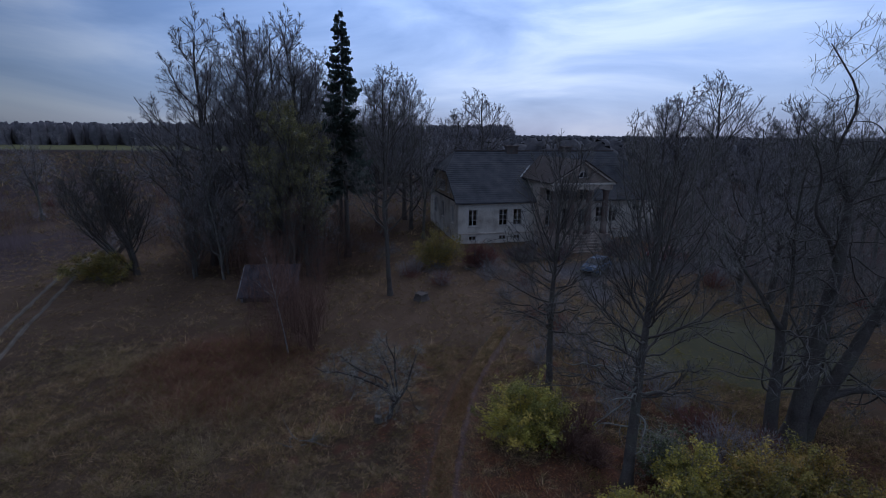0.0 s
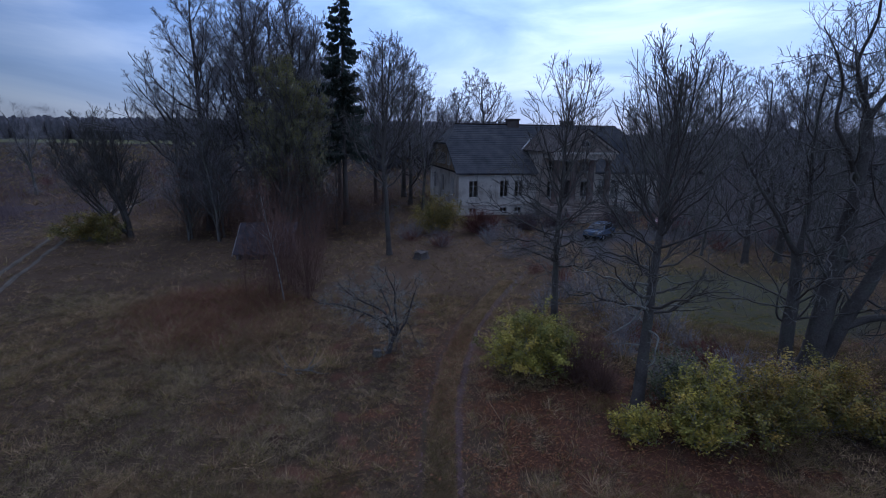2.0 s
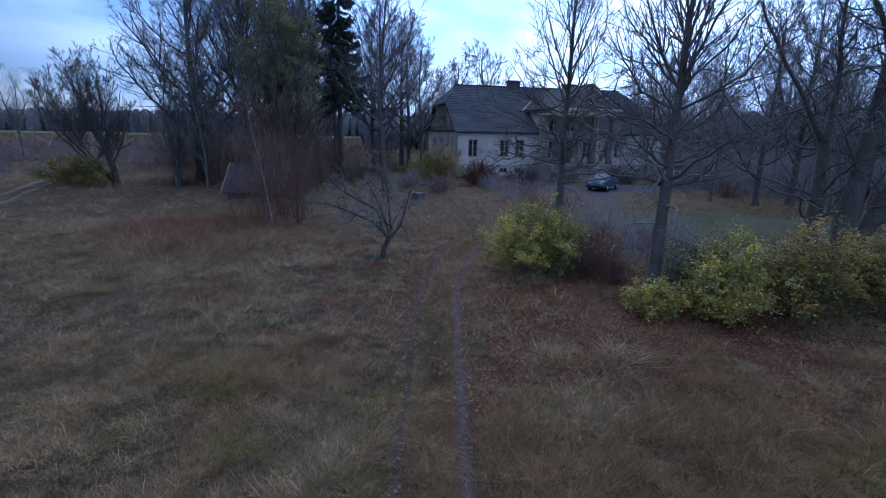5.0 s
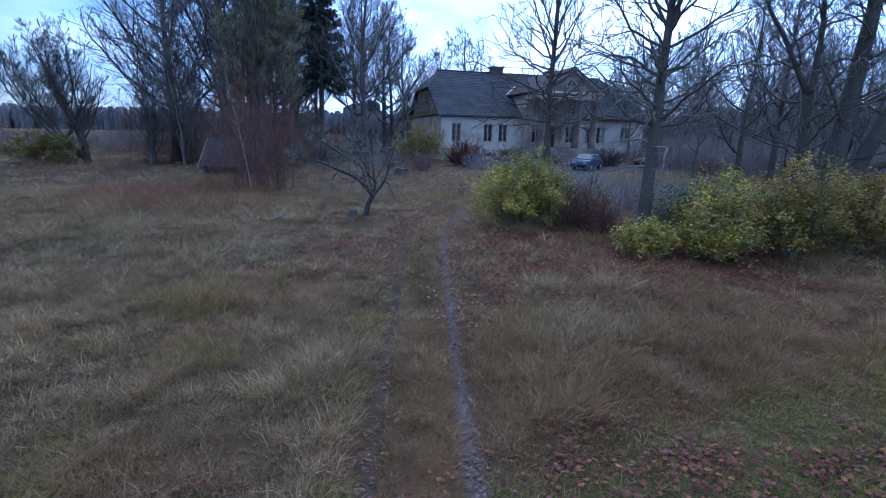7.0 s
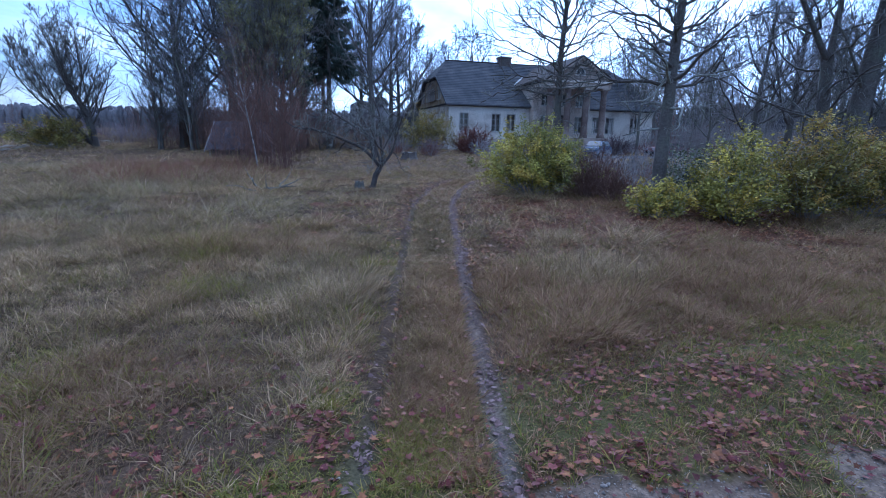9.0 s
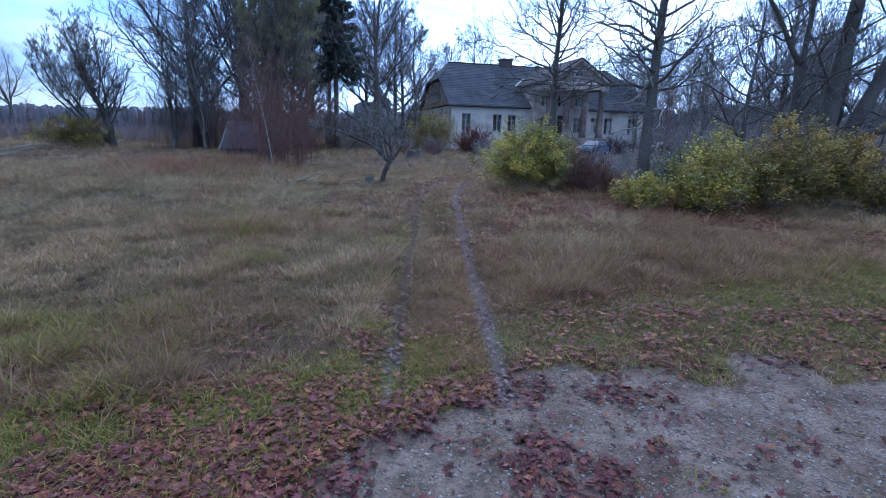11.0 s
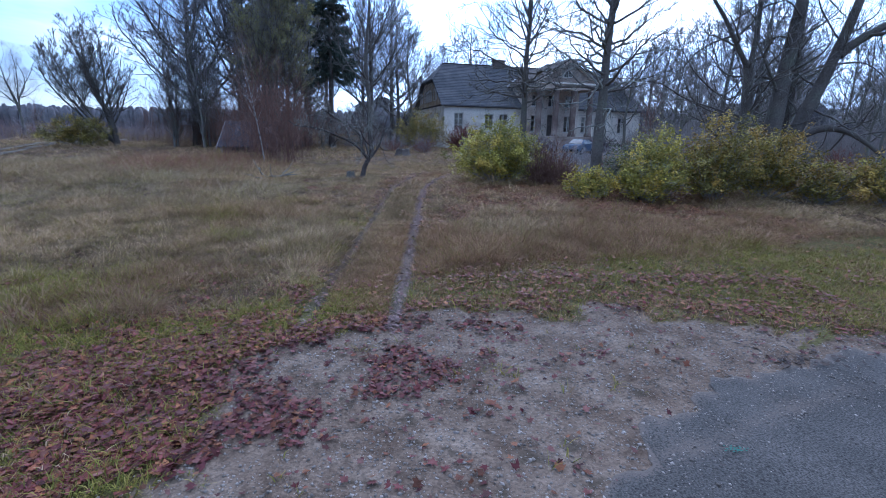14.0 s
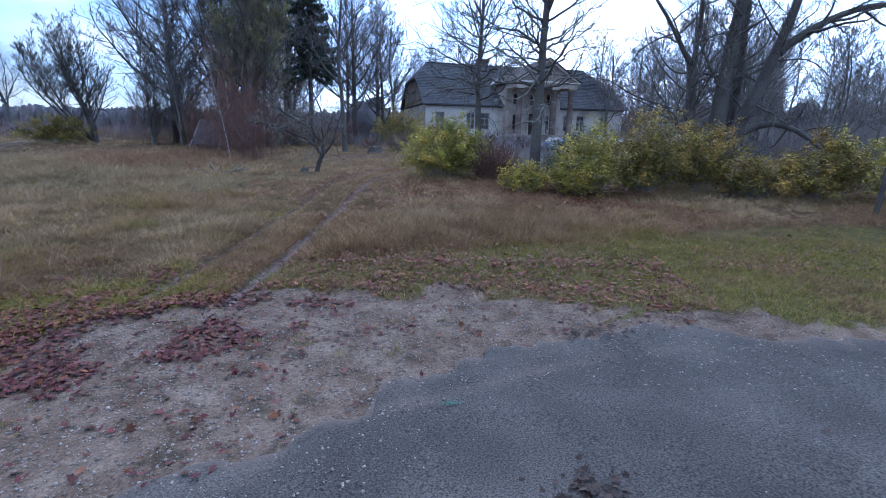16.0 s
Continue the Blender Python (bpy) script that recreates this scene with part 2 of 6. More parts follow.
def lane(x, y):
    """The two wheel lines of the field lane beside the ploughed land."""
    d = x - np.interp(y, (18, 29, 36, 44, 69, 80), (-24.0, -28.8, -32.0, -35.4, -43.0, -45.0)) + 0.3 * vnoise(x * 0, y, 4, 12)
    return np.maximum(sstep(0.5, 0.2, np.abs(d - 0.8)), sstep(0.5, 0.2, np.abs(d + 0.8))) * sstep(16, 20, y) * sstep(80, 74, y)


def lawn(x, y):
    """Short green grass before the manor."""
    return sstep(1.15, 0.85, np.hypot((x - 19.0) / 7.5, (y - 29.5) / 5.6) + 0.18 * fbm(x, y, 2.5, 14))


def masks(x, y):
    wob = 0.55 * fbm(x, y, 1.3, 3) + 0.5 * fbm(x, y, 0.4, 4)
    gravel = sstep(-0.45, 0.35, gravel_edge(x) + wob - y) * sstep(-0.6, 0.6, x + 0.95 + 0.35 * np.maximum(0, 0.6 - y) + 1.1 * fbm(x, y, 1.1, 9))
    gravel = np.maximum(gravel, sstep(2.2, 1.2, np.abs(y - asphalt_edge(x) + 0.8)) * (x < -1))
    gravel = gravel * sstep(-9.6, -8.2, y - asphalt_edge(x))
    leaf = sstep(-0.3, 0.5, fbm(x, y, 0.75, 21) * 1.35 + 0.6 * np.exp(-((y - gravel_edge(x) - 0.2) / 0.5) ** 2) * sstep(9, 6, x) * sstep(-0.6, 0.3, x) + 1.1 * np.exp(-((x - 6.0) / 5.4) ** 2 - ((y - 14.2) / 5.2) ** 2) - 0.35 - 0.45 * (y > 5) * sstep(11, 8.5, y))
    # by the road: a carpet under the verge, a band along it and two drifts on the gravel
    e = 3.68 + 0.62 * x - y
    low = sstep(-1.0, 0.55, e) * sstep(-0.6, -1.35, x) * (1 - 0.35 * sstep(-3.0, -5.0, x)) + np.exp(-((e - 0.3) / 0.42) ** 2) * sstep(1.6, 0.8, x) * sstep(-1.6, -0.9, x)
    low = low + np.exp(-((x + 0.35) / 0.8) ** 2 - ((y - 1.15) / 0.5) ** 2) + np.exp(-((x - 1.05) / 0.62) ** 2 - ((y - 2.2) / 0.7) ** 2) + 0.38 * sstep(0.6, -0.6, x) * sstep(0.2, 0.8, y) + np.exp(-((x - 1.5) / 0.55) ** 2 - ((y - 3.5) / 0.26) ** 2) + 0.55 * np.exp(-((x - 3.2) / 1.2) ** 2 - ((y - 2.6) / 0.2) ** 2)
    low = sstep(0.0, 0.5, low + 1.25 * fbm(x, y, 0.45, 23) - 0.5)
    near = sstep(4.6, 3.9, y)
    leaf = leaf * (1 - near) + np.maximum(low, leaf * (np.abs(y - gravel_edge(x) - 0.2) < 0.8) * (x > 1.6) * 0.8) * near
    leaf = leaf * (1 - 0.65 * np.exp(-((x - track_x(y)) / 1.4) ** 2) * (y > 6))
    leaf = np.maximum(leaf, (0.3 + 0.25 * (x > track_x(y))) * ruts(x, y) * sstep(3.6, 5.5, y))
    gravel = np.maximum(gravel, np.where(x > track_x(y), 0.46, 0.25) * ruts(x, y) * sstep(12, 7, y))
    # two muddy wheel grooves that leave the road across the shoulder
    for off in (0.0, 0.45):
        gravel = gravel * (1 - 0.8 * np.exp(-((y - 3.15 - off - 0.58 * (x - 6.2)) / 0.1) ** 2) * sstep(5.4, 6.0, x) * sstep(8.2, 7.4, x))
    leaf = np.maximum(leaf, 0.6 * np.exp(-((x - track_x(y)) / 0.95) ** 2) * sstep(14, 18, y))
    leaf = leaf * (1 - sstep(27, 32, y)) * (1 - sstep(-5, -10, x))
    v = y - verge_y(x)
    green = sstep(0.0, 0.55, fbm(x, y, 1.4, 31) * 1.1 + 0.55 * sstep(0.6, -0.3, v) + 0.75 * np.exp(-((x - track_x(y) + 0.95) / 0.35) ** 2) - 0.28)
    green = np.maximum(green, 0.95 * np.exp(-((x - 12) / 2.4) ** 2 - ((y - 6.7) / 1.0) ** 2))
    green = np.maximum(green, 1.3 * np.exp(-((x + 5.4) / 1.3) ** 2 - ((y - 4.7) / 0.9) ** 2))
    green = green * (1 - sstep(9, 16, y)) + 0.8 * np.exp(-((x - 18) / 9.0) ** 2 - ((y - 33) / 8.0) ** 2)
    red = sstep(-0.05, 0.85, 1.25 * np.exp(-((x + 13.6) / 5.0) ** 2 - ((y - 27.5) / 4.0) ** 2) + 0.5 * np.exp(-((x + 12) / 4.0) ** 2 - ((y - 22) / 2.5) ** 2) + 0.3 * fbm(x, y, 4, 41) - 0.15)
    return gravel, leaf, green, red


def ground_z(x, y):
    x, y = np.asarray(x, dtype=float), np.asarray(y, dtype=float)
    z = 0.45 * sstep(5, 20, y) + 0.5 * sstep(28, 44, y)
    z = z + 0.10 * fbm(x, y, 6, 51) * sstep(4, 12, y) + 0.09 * fbm(x, y, 1.2, 55) * sstep(0.2, 1.0, y - verge_y(x)) * (1 - 0.8 * sstep(1.3, 0.9, np.abs(x - track_x(y))))
    z = z - 0.08 * ruts(x, y) - 0.05 * sstep(2.0, 0, np.hypot(x - 4.3, y - 0.0)) * (y < 3)
    z = z - 0.05 * sstep(0.15, -0.35, y - gravel_edge(x)) * (np.abs(x) < 14)
    far = sstep(120, 420, y)
    return z * (1 - far) + 0.6 * far + 4.0 * sstep(900, 3500, np.hypot(x, y))


def gz(x, y):
    return float(ground_z(np.array([x]), np.array([y]))[0])


def spread(lo, hi, step, far_lo, far_hi, rate=1.17):
    c = list(np.arange(lo, hi + step / 2, step))
    d, v = step, hi
    while v < far_hi:
        d *= rate
        v += d
        c.append(v)
    d, v = step, lo
    while v > far_lo:
        d *= rate
        v -= d
        c.insert(0, v)
    return np.array(c)


def build_ground():
    xs, ys = spread(-8, 12, 0.15, -3500, 3500, 1.11), spread(-3, 22, 0.15, -1500, 4200, 1.08)
    X, Y = np.meshgrid(xs, ys)
    x, y = X.ravel(), Y.ravel()
    z = ground_z(x, y)
    nx, ny = len(xs), len(ys)
    i = np.arange(nx * ny).reshape(ny, nx)
    f = np.stack([i[:-1, :-1], i[:-1, 1:], i[1:, 1:], i[1:, :-1]], -1).reshape(-1, 4)
    gravel, leaf, green, red = masks(x, y)
    tr = ruts(x, y)
    # base colours of the soil and thatch by what covers it
    straw = np.array((0.088, 0.062, 0.044))
    soil = np.array((0.15, 0.13, 0.12))
    n = fbm(x, y, 0.8, 61)[:, None]
    n2 = fbm(x, y, 5.0, 63)[:, None]
    c = straw * (1 + 0.35 * n + 0.25 * n2) * (1 + 0.45 * sstep(24, 34, y) * sstep(75, 60, y))[:, None]
    c = c + (np.array((0.17, 0.085, 0.06)) - c) * red[:, None] * 0.8
    c = c + (np.array((0.095, 0.10, 0.035)) - c) * (green[:, None] * 0.35)
    vg = sstep(0.5, -0.4, y - verge_y(x)) * (y > -1) * (np.abs(x) < 30)
    c = c + (np.array((0.092, 0.086, 0.035)) * (1 + 0.5 * n) - c) * (0.85 * vg)[:, None]
    moss = (x < track_x(y)) * sstep(3.5, 5.0, y)
    c = c + (soil * (1 + 0.3 * n) * (1 - np.array((0.5, 0.42, 0.6)) * moss[:, None]) - c) * sstep(0.25, 0.8, tr)[:, None]
    c = c + (np.where(y > 8, 1.35, 1.0)[:, None] * np.array((0.11, 0.053, 0.036)) * (1 + 0.4 * n) - c) * (leaf[:, None] * (0.45 + 0.35 * sstep(10, 13, y))[:, None])
    # ploughed ground, far meadow and drive
    plough = sstep(-38, -41, x + 0.25 * (y - 50)) * sstep(40, 43, y) * (1 - sstep(62, 68, y))
    c = c + (np.array((0.085, 0.066, 0.066)) - c) * plough[:, None]
    mead = sstep(385, 400, y) * (1 - sstep(560, 580, y)) * sstep(-60, -90, x)
    c = c + (np.array((0.15, 0.15, 0.075)) - c) * mead[:, None]
    heath = sstep(75, 110, y) * (1 - mead)
    c = c + (np.array((0.05, 0.038, 0.035)) * (1 + 0.3 * n2) - c) * heath[:, None]
    dcx = 13.0 + 0.12 * (y - 36)
    drive = sstep(1.6, 0.8, np.abs(x - dcx) + 0.5 * n[:, 0]) * sstep(37, 39, y) * (1 - sstep(49, 51, y))
    drive = np.maximum(drive, sstep(3.4, 2.4, np.abs(y - 47 - 0.15 * (x - 14)) + 0.4 * n[:, 0]) * sstep(10, 12, x) * (1 - sstep(34, 38, x)))
    c = c + (np.array((0.10, 0.095, 0.10)) - c) * drive[:, None]
    lw = lawn(x, y)
    c = c + (np.array((0.10, 0.11, 0.07)) * (1 + 0.3 * n + 0.3 * n2) - c) * (0.65 * lw)[:, None]
    c = np.clip(c, 0.01, 1)
    me = mesh_np("ground", np.stack([x, y, z], 1), [f], tint=c)
    a = me.attributes.new("gravel", "FLOAT", "POINT")
    a.data.foreach_set("value", gravel.astype(np.float32))
    m = material("ground_soil", (0.2, 0.15, 0.1), attr="tint", scale=0.8, fine=26, fine_amt=0.45, bump=0.7, bump_dist=0.04, spec=0.02, rough=1.0)
    nt = m.node_tree
    n, l = nt.nodes, nt.links
    b = n["Principled BSDF"]
    src = b.inputs["Base Color"].links[0].from_socket
    co = n.new("ShaderNodeTexCoord")
    at = n.new("ShaderNodeAttribute")
    at.attribute_name = "gravel"
    vor = n.new("ShaderNodeTexVoronoi")
    vor.inputs["Scale"].default_value = 42.0
    l.new(co.outputs["Object"], vor.inputs["Vector"])
    st = n.new("ShaderNodeTexNoise")
    st.inputs["Scale"].default_value, st.inputs["Detail"].default_value, st.inputs["Roughness"].default_value = 1.6, 8.0, 0.65
    l.new(co.outputs["Object"], st.inputs["Vector"])
    r = n.new("ShaderNodeValToRGB")
    for i, (p, col) in enumerate(((0.34, (0.094, 0.067, 0.050)), (0.5, (0.162, 0.121, 0.093)), (0.66, (0.228, 0.178, 0.140)))):
        e = r.color_ramp.elements[i] if i < 2 else r.color_ramp.elements.new(p)
        e.position, e.color = p, (*col, 1)
    l.new(st.outputs["Fac"], r.inputs["Fac"])
    hs = n.new("ShaderNodeHueSaturation")
    mr = n.new("ShaderNodeMapRange")
    mr.inputs["To Min"].default_value, mr.inputs["To Max"].default_value = 0.66, 1.36
    l.new(vor.outputs["Color"], mr.inputs["Value"])
    l.new(mr.outputs["Result"], hs.inputs["Value"])
    l.new(r.outputs["Color"], hs.inputs["Color"])
    ed = n.new("ShaderNodeMath")
    ed.operation = "MULTIPLY_ADD"
    ed.inputs[1].default_value, ed.inputs[2].default_value = 0.9, -0.45
    l.new(st.outputs["Fac"], ed.inputs[0])
    sm = n.new("ShaderNodeMath")
    sm.operation = "ADD"
    l.new(at.outputs["Fac"], sm.inputs[0])
    l.new(ed.outputs[0], sm.inputs[1])
    ss = n.new("ShaderNodeMapRange")
    ss.inputs["From Min"].default_value, ss.inputs["From Max"].default_value = 0.38, 0.62
    l.new(sm.outputs[0], ss.inputs["Value"])
    mx = n.new("ShaderNodeMix")
    mx.data_type = "RGBA"
    l.new(ss.outputs["Result"], mx.inputs["Factor"])
    l.new(src, mx.inputs["A"])
    clot = n.new("ShaderNodeTexNoise")
    clot.inputs["Scale"].default_value, clot.inputs["Detail"].default_value, clot.inputs["Distortion"].default_value = 3.6, 6.0, 0.4
    l.new(co.outputs["Object"], clot.inputs["Vector"])
    cr = n.new("ShaderNodeMapRange")
    cr.inputs["From Min"].default_value, cr.inputs["From Max"].default_value = 0.58, 0.68
    cr.inputs["To Max"].default_value = 0.75
    l.new(clot.outputs["Fac"], cr.inputs["Value"])
    mud = n.new("ShaderNodeMix")
    mud.data_type = "RGBA"
    mud.inputs["B"].default_value = (0.06, 0.05, 0.038, 1)
    l.new(cr.outputs["Result"], mud.inputs["Factor"])
    l.new(hs.outputs["Color"], mud.inputs["A"])
    l.new(mud.outputs["Result"], mx.inputs["B"])
    l.new(mx.outputs["Result"], b.inputs["Base Color"])
    me.materials.append(m)
    return tagged(new("ground", me), "uneven ground with thatch, bare ruts and gravel shoulder", "ground", kind="structure")


ground = build_ground()


def build_lane():
    """Two trodden wheel tracks of the field lane, laid along the ground."""
    y = np.arange(17.0, 79.0, 0.25)
    mid = np.interp(y, (18, 29, 36, 44, 69, 80), (-24.0, -28.8, -32.0, -35.4, -43.0, -45.0)) - 0.3 * vnoise(y * 0, y, 4, 12)
    v, f, o = [], [], 0
    for side in (-0.72, 0.72):
        w = 0.22 + 0.07 * fbm(y, y * 0, 1.5, 18)
        for q in (-1.0, -0.4, 0.4, 1.0):
            x = mid + side + q * w + 0.05 * vnoise(y, y * 0 + q, 0.6, 19)
            v.append(np.stack([x, y, ground_z(x, y) + 0.10 - 0.10 * (abs(q) > 0.9)], 1))
        i = np.arange(len(y) - 1)
        for k in range(3):
            a = o + k * len(y) + i
            f.append(np.stack([a, a + len(y), a + len(y) + 1, a + 1], 1))
        o += 4 * len(y)
    m = material("trodden_soil", (0.12, 0.104, 0.085), tones=((0.165, 0.146, 0.12), (0.205, 0.182, 0.15)), scale=0.7, detail=8, fine=16, fine_amt=0.3, rough=1.0)
    return tagged(new("lane", mesh_np("lane", np.concatenate(v), [np.concatenate(f)], m)), "pale two-wheel field lane through rough grass", "lane", kind="structure")


build_lane()


def build_road():
    """The asphalt, a slab with a ragged edge a little proud of the gravel."""
    xs, rows = np.concatenate([np.arange(-26, 1, 0.12), np.arange(1, 10, 0.05), np.arange(10, 60, 0.12)]), 44
    e = asphalt_edge(xs) + 0.22 * fbm(xs, xs * 0, 0.6, 71) + 0.12 * vnoise(xs, xs * 0, 0.17, 75) + 0.10 * fbm(xs, xs * 0, 2.5, 72)
    vs = []
    for k in range(rows):
        f = k / (rows - 1)
        d = 7.0 * f ** 1.6
        y = e - d
        z = ground_z(xs, y) + 0.006 + 0.036 * min(1, d / 1.1) + 0.012 * fbm(xs, y, 1.8, 73) * min(1, d / 0.4) - (0.03 if k == 0 else 0)
        wig = 0.10 * vnoise(xs, y, 0.3, 76) * math.exp(-d / 0.35) + 0.07 * vnoise(xs, y, 0.12, 78) * math.exp(-d / 0.15)
        vs.append(np.stack([xs + wig, y, z], 1))
    v = np.concatenate(vs)
    nx = len(xs)
    i = np.arange(nx * rows).reshape(rows, nx)
    f = np.stack([i[:-1, :-1], i[1:, :-1], i[1:, 1:], i[:-1, 1:]], -1).reshape(-1, 4)
    m = material("asphalt", (0.055, 0.051, 0.048), tones=((0.073, 0.068, 0.064), (0.106, 0.097, 0.09)), scale=0.8, detail=12, fine=60, fine_amt=0.85, bump=0.6, bump_dist=0.012, rough=0.85)
    me = mesh_np("road", v, [f], m)
    # grit lies thick along the edge and in drifts further out
    dist = np.concatenate([np.full(nx, 7.0 * (k / (rows - 1)) ** 1.6) for k in range(rows)])
    grit = 0.9 * np.exp(-dist / 0.09) + 0.35 * np.exp(-dist / 0.8) * sstep(-0.2, 0.5, fbm(v[:, 0], v[:, 1], 0.5, 79)) + 0.3 * sstep(0.1, 0.6, fbm(v[:, 0] * 0.35, v[:, 1], 0.9, 80))
    # a pale wheel line where vehicles swing out
    wheel = np.interp(v[:, 0], (2.6, 3.6, 4.6, 5.8, 7.4), (0.55, 0.95, 1.45, 1.95, 2.2))
    grit = grit + 0.85 * np.exp(-((v[:, 1] - wheel) / 0.13) ** 2) * sstep(2.4, 3.4, v[:, 0]) * sstep(7.6, 6.4, v[:, 0]) * (0.6 + 0.5 * fbm(v[:, 0], v[:, 1], 0.5, 82))
    g = me.attributes.new("grit", "FLOAT", "POINT")
    g.data.foreach_set("value", np.clip(grit, 0, 1).astype(np.float32))
    n, l = m.node_tree.nodes, m.node_tree.links
    b = n["Principled BSDF"]
    src = b.inputs["Base Color"].links[0].from_socket
    at = n.new("ShaderNodeAttribute")
    at.attribute_name = "grit"
    no = n.new("ShaderNodeTexNoise")
    no.inputs["Scale"].default_value, no.inputs["Detail"].default_value = 46.0, 3.0
    co = n.new("ShaderNodeTexCoord")
    l.new(co.outputs["Object"], no.inputs["Vector"])
    ad = n.new("ShaderNodeMath")
    ad.operation = "MULTIPLY_ADD"
    ad.inputs[1].default_value = 2.2
    l.new(no.outputs["Fac"], ad.inputs[0])
    l.new(at.outputs["Fac"], ad.inputs[2])
    mr = n.new("ShaderNodeMapRange")
    mr.inputs["From Min"].default_value, mr.inputs["From Max"].default_value = 1.35, 1.85
    l.new(ad.outputs[0], mr.inputs["Value"])
    mx = n.new("ShaderNodeMix")
    mx.data_type = "RGBA"
    mx.inputs["B"].default_value = (0.135, 0.112, 0.097, 1)
    l.new(mr.outputs["Result"], mx.inputs["Factor"])
    l.new(src, mx.inputs["A"])
    l.new(mx.outputs["Result"], b.inputs["Base Color"])
    return tagged(new("road", me), "worn grey asphalt road with a ragged crumbling edge", "road", kind="structure")


road = build_road()


# ---- plants: bare trees grown level by level ----
def tubes(P, R, sides):
    """Tapered tubes along B polylines: P (B,n,3), R (B,n)."""
    B, n, _ = P.shape
    T = np.gradient(P, axis=1)
    T /= np.linalg.norm(T, axis=2, keepdims=True) + 1e-9
    D = P[:, -1] - P[:, 0]
    ref = np.where(np.abs(D[:, 2:3]) > 0.7 * np.linalg.norm(D, axis=1, keepdims=True), np.array([[1.0, 0.2, 0]]), np.array([[0.1, 0, 1.0]]))[:, None, :]
    U = np.cross(T, ref)
    U /= np.linalg.norm(U, axis=2, keepdims=True) + 1e-9
    V = np.cross(T, U)
    a = np.arange(sides) * 2 * np.pi / sides
    ring = P[:, :, None, :] + R[:, :, None, None] * (np.cos(a)[None, None, :, None] * U[:, :, None, :] + np.sin(a)[None, None, :, None] * V[:, :, None, :])
    idx = np.arange(B * n * sides).reshape(B, n, sides)
    if sides == 2:
        return ring.reshape(-1, 3), np.stack([idx[:, :-1, 0], idx[:, :-1, 1], idx[:, 1:, 1], idx[:, 1:, 0]], -1).reshape(-1, 4)
    nxt = np.roll(idx, -1, axis=2)
    f = np.stack([idx[:, :-1], nxt[:, :-1], nxt[:, 1:], idx[:, 1:]], -1).reshape(-1, 4)
    return ring.reshape(-1, 3), f


def merge(sets):
    vs, fs, o = [], [], 0
    for v, f in sets:
        vs.append(v)
        fs.append(f + o)
        o += len(v)
    return np.concatenate(vs), np.concatenate(fs)


def unit(v):
    return v / (np.linalg.norm(v, axis=-1, keepdims=True) + 1e-9)


def sprout(rng, P, R, per, length, angle, n, t0=0.25, t1=1.0, shape=None, up=0.0, wiggle=0.15, thin=0.55, jitter=0.35, bend=0.0):
    """Children of the branches P, R: per of each, leaning angle degrees from their parent, bent by up (to the sky) along their way."""
    B, m, _ = P.shape
    t = np.sort(rng.uniform(t0, t1, (B, per)), axis=1)
    f = t * (m - 1)
    i = np.minimum(f.astype(int), m - 2)
    w = (f - i)[..., None]
    b = np.arange(B)[:, None]
    start = P[b, i] * (1 - w) + P[b, i + 1] * w
    tang = unit(P[b, i + 1] - P[b, i])
    rad = R[b, i] * (1 - w[..., 0]) + R[b, i + 1] * w[..., 0]
    az = rng.uniform(0, 2 * np.pi, (B, 1)) + np.arange(per)[None] * 2.4 + rng.normal(0, 0.4, (B, per))
    ref = np.where(np.abs(tang[..., 2:3]) > 0.8, np.array([1.0, 0, 0]), np.array([0, 0, 1.0]))
    u = unit(np.cross(tang, ref))
    v = np.cross(tang, u)
    side = np.cos(az)[..., None] * u + np.sin(az)[..., None] * v
    an = np.radians(angle * (1 + rng.normal(0, 0.25, (B, per))))[..., None]
    d = unit(tang * np.cos(an) + side * np.sin(an))
    L = length * (shape(t) if shape else 1.0) * (1 + rng.normal(0, jitter, (B, per)))
    L = np.clip(L, length * 0.15, length * 2)
    C = B * per
    start, d, L = start.reshape(C, 3), d.reshape(C, 3), L.reshape(C)
    r0 = np.minimum(rad.reshape(C) * thin, 0.025 * L + 0.004)
    Q = np.zeros((C, n, 3))
    Q[:, 0] = start
    for k in range(1, n):
        d = unit(d + rng.normal(0, wiggle, (C, 3)) + np.array([0, 0, up + bend * k / n]))
        Q[:, k] = Q[:, k - 1] + d * (L / (n - 1))[:, None]
    S = r0[:, None] * np.linspace(1, 0.22, n)[None]
    return Q, S


def stem(rng, base, lean, height, r0, n=12, wiggle=0.03, top=0.12, flare=1.5):
    d = unit(np.array([lean[0], lean[1], 1.0]))
    p = [np.array(base, dtype=float)]
    for k in range(1, n):
        d = unit(d + rng.normal(0, wiggle, 3) + np.array([0, 0, 0.02]))
        p.append(p[-1] + d * height / (n - 1))
    t = np.linspace(0, 1, n)
    r = r0 * ((1 - t) * (1 - top) + top) * (1 + (flare - 1) * np.exp(-t * n * 1.1))
    return np.array(p)[None], r[None]


def make_tree(rng, stems, levels, wood, twig, sides=(9, 6, 4, 3, 2), min_r=0.005):
    """Meshes of a bare tree: trunk with its limbs, and the crown of branches and twigs."""
    P = np.concatenate([s[0] for s in stems])
    R = np.concatenate([s[1] for s in stems])
    lim, crown = [tubes(P, R, sides[0])], []
    for k, kw in enumerate(levels):
        P, R = sprout(rng, P, R, **kw)
        (lim if k == 0 else crown).append(tubes(P, np.maximum(R, min_r), sides[k + 1]))
    return mesh_np("trunk", *[[a] if i else a for i, a in enumerate(merge(lim))], wood), mesh_np("crown", *[[a] if i else a for i, a in enumerate(merge(crown))], twig)


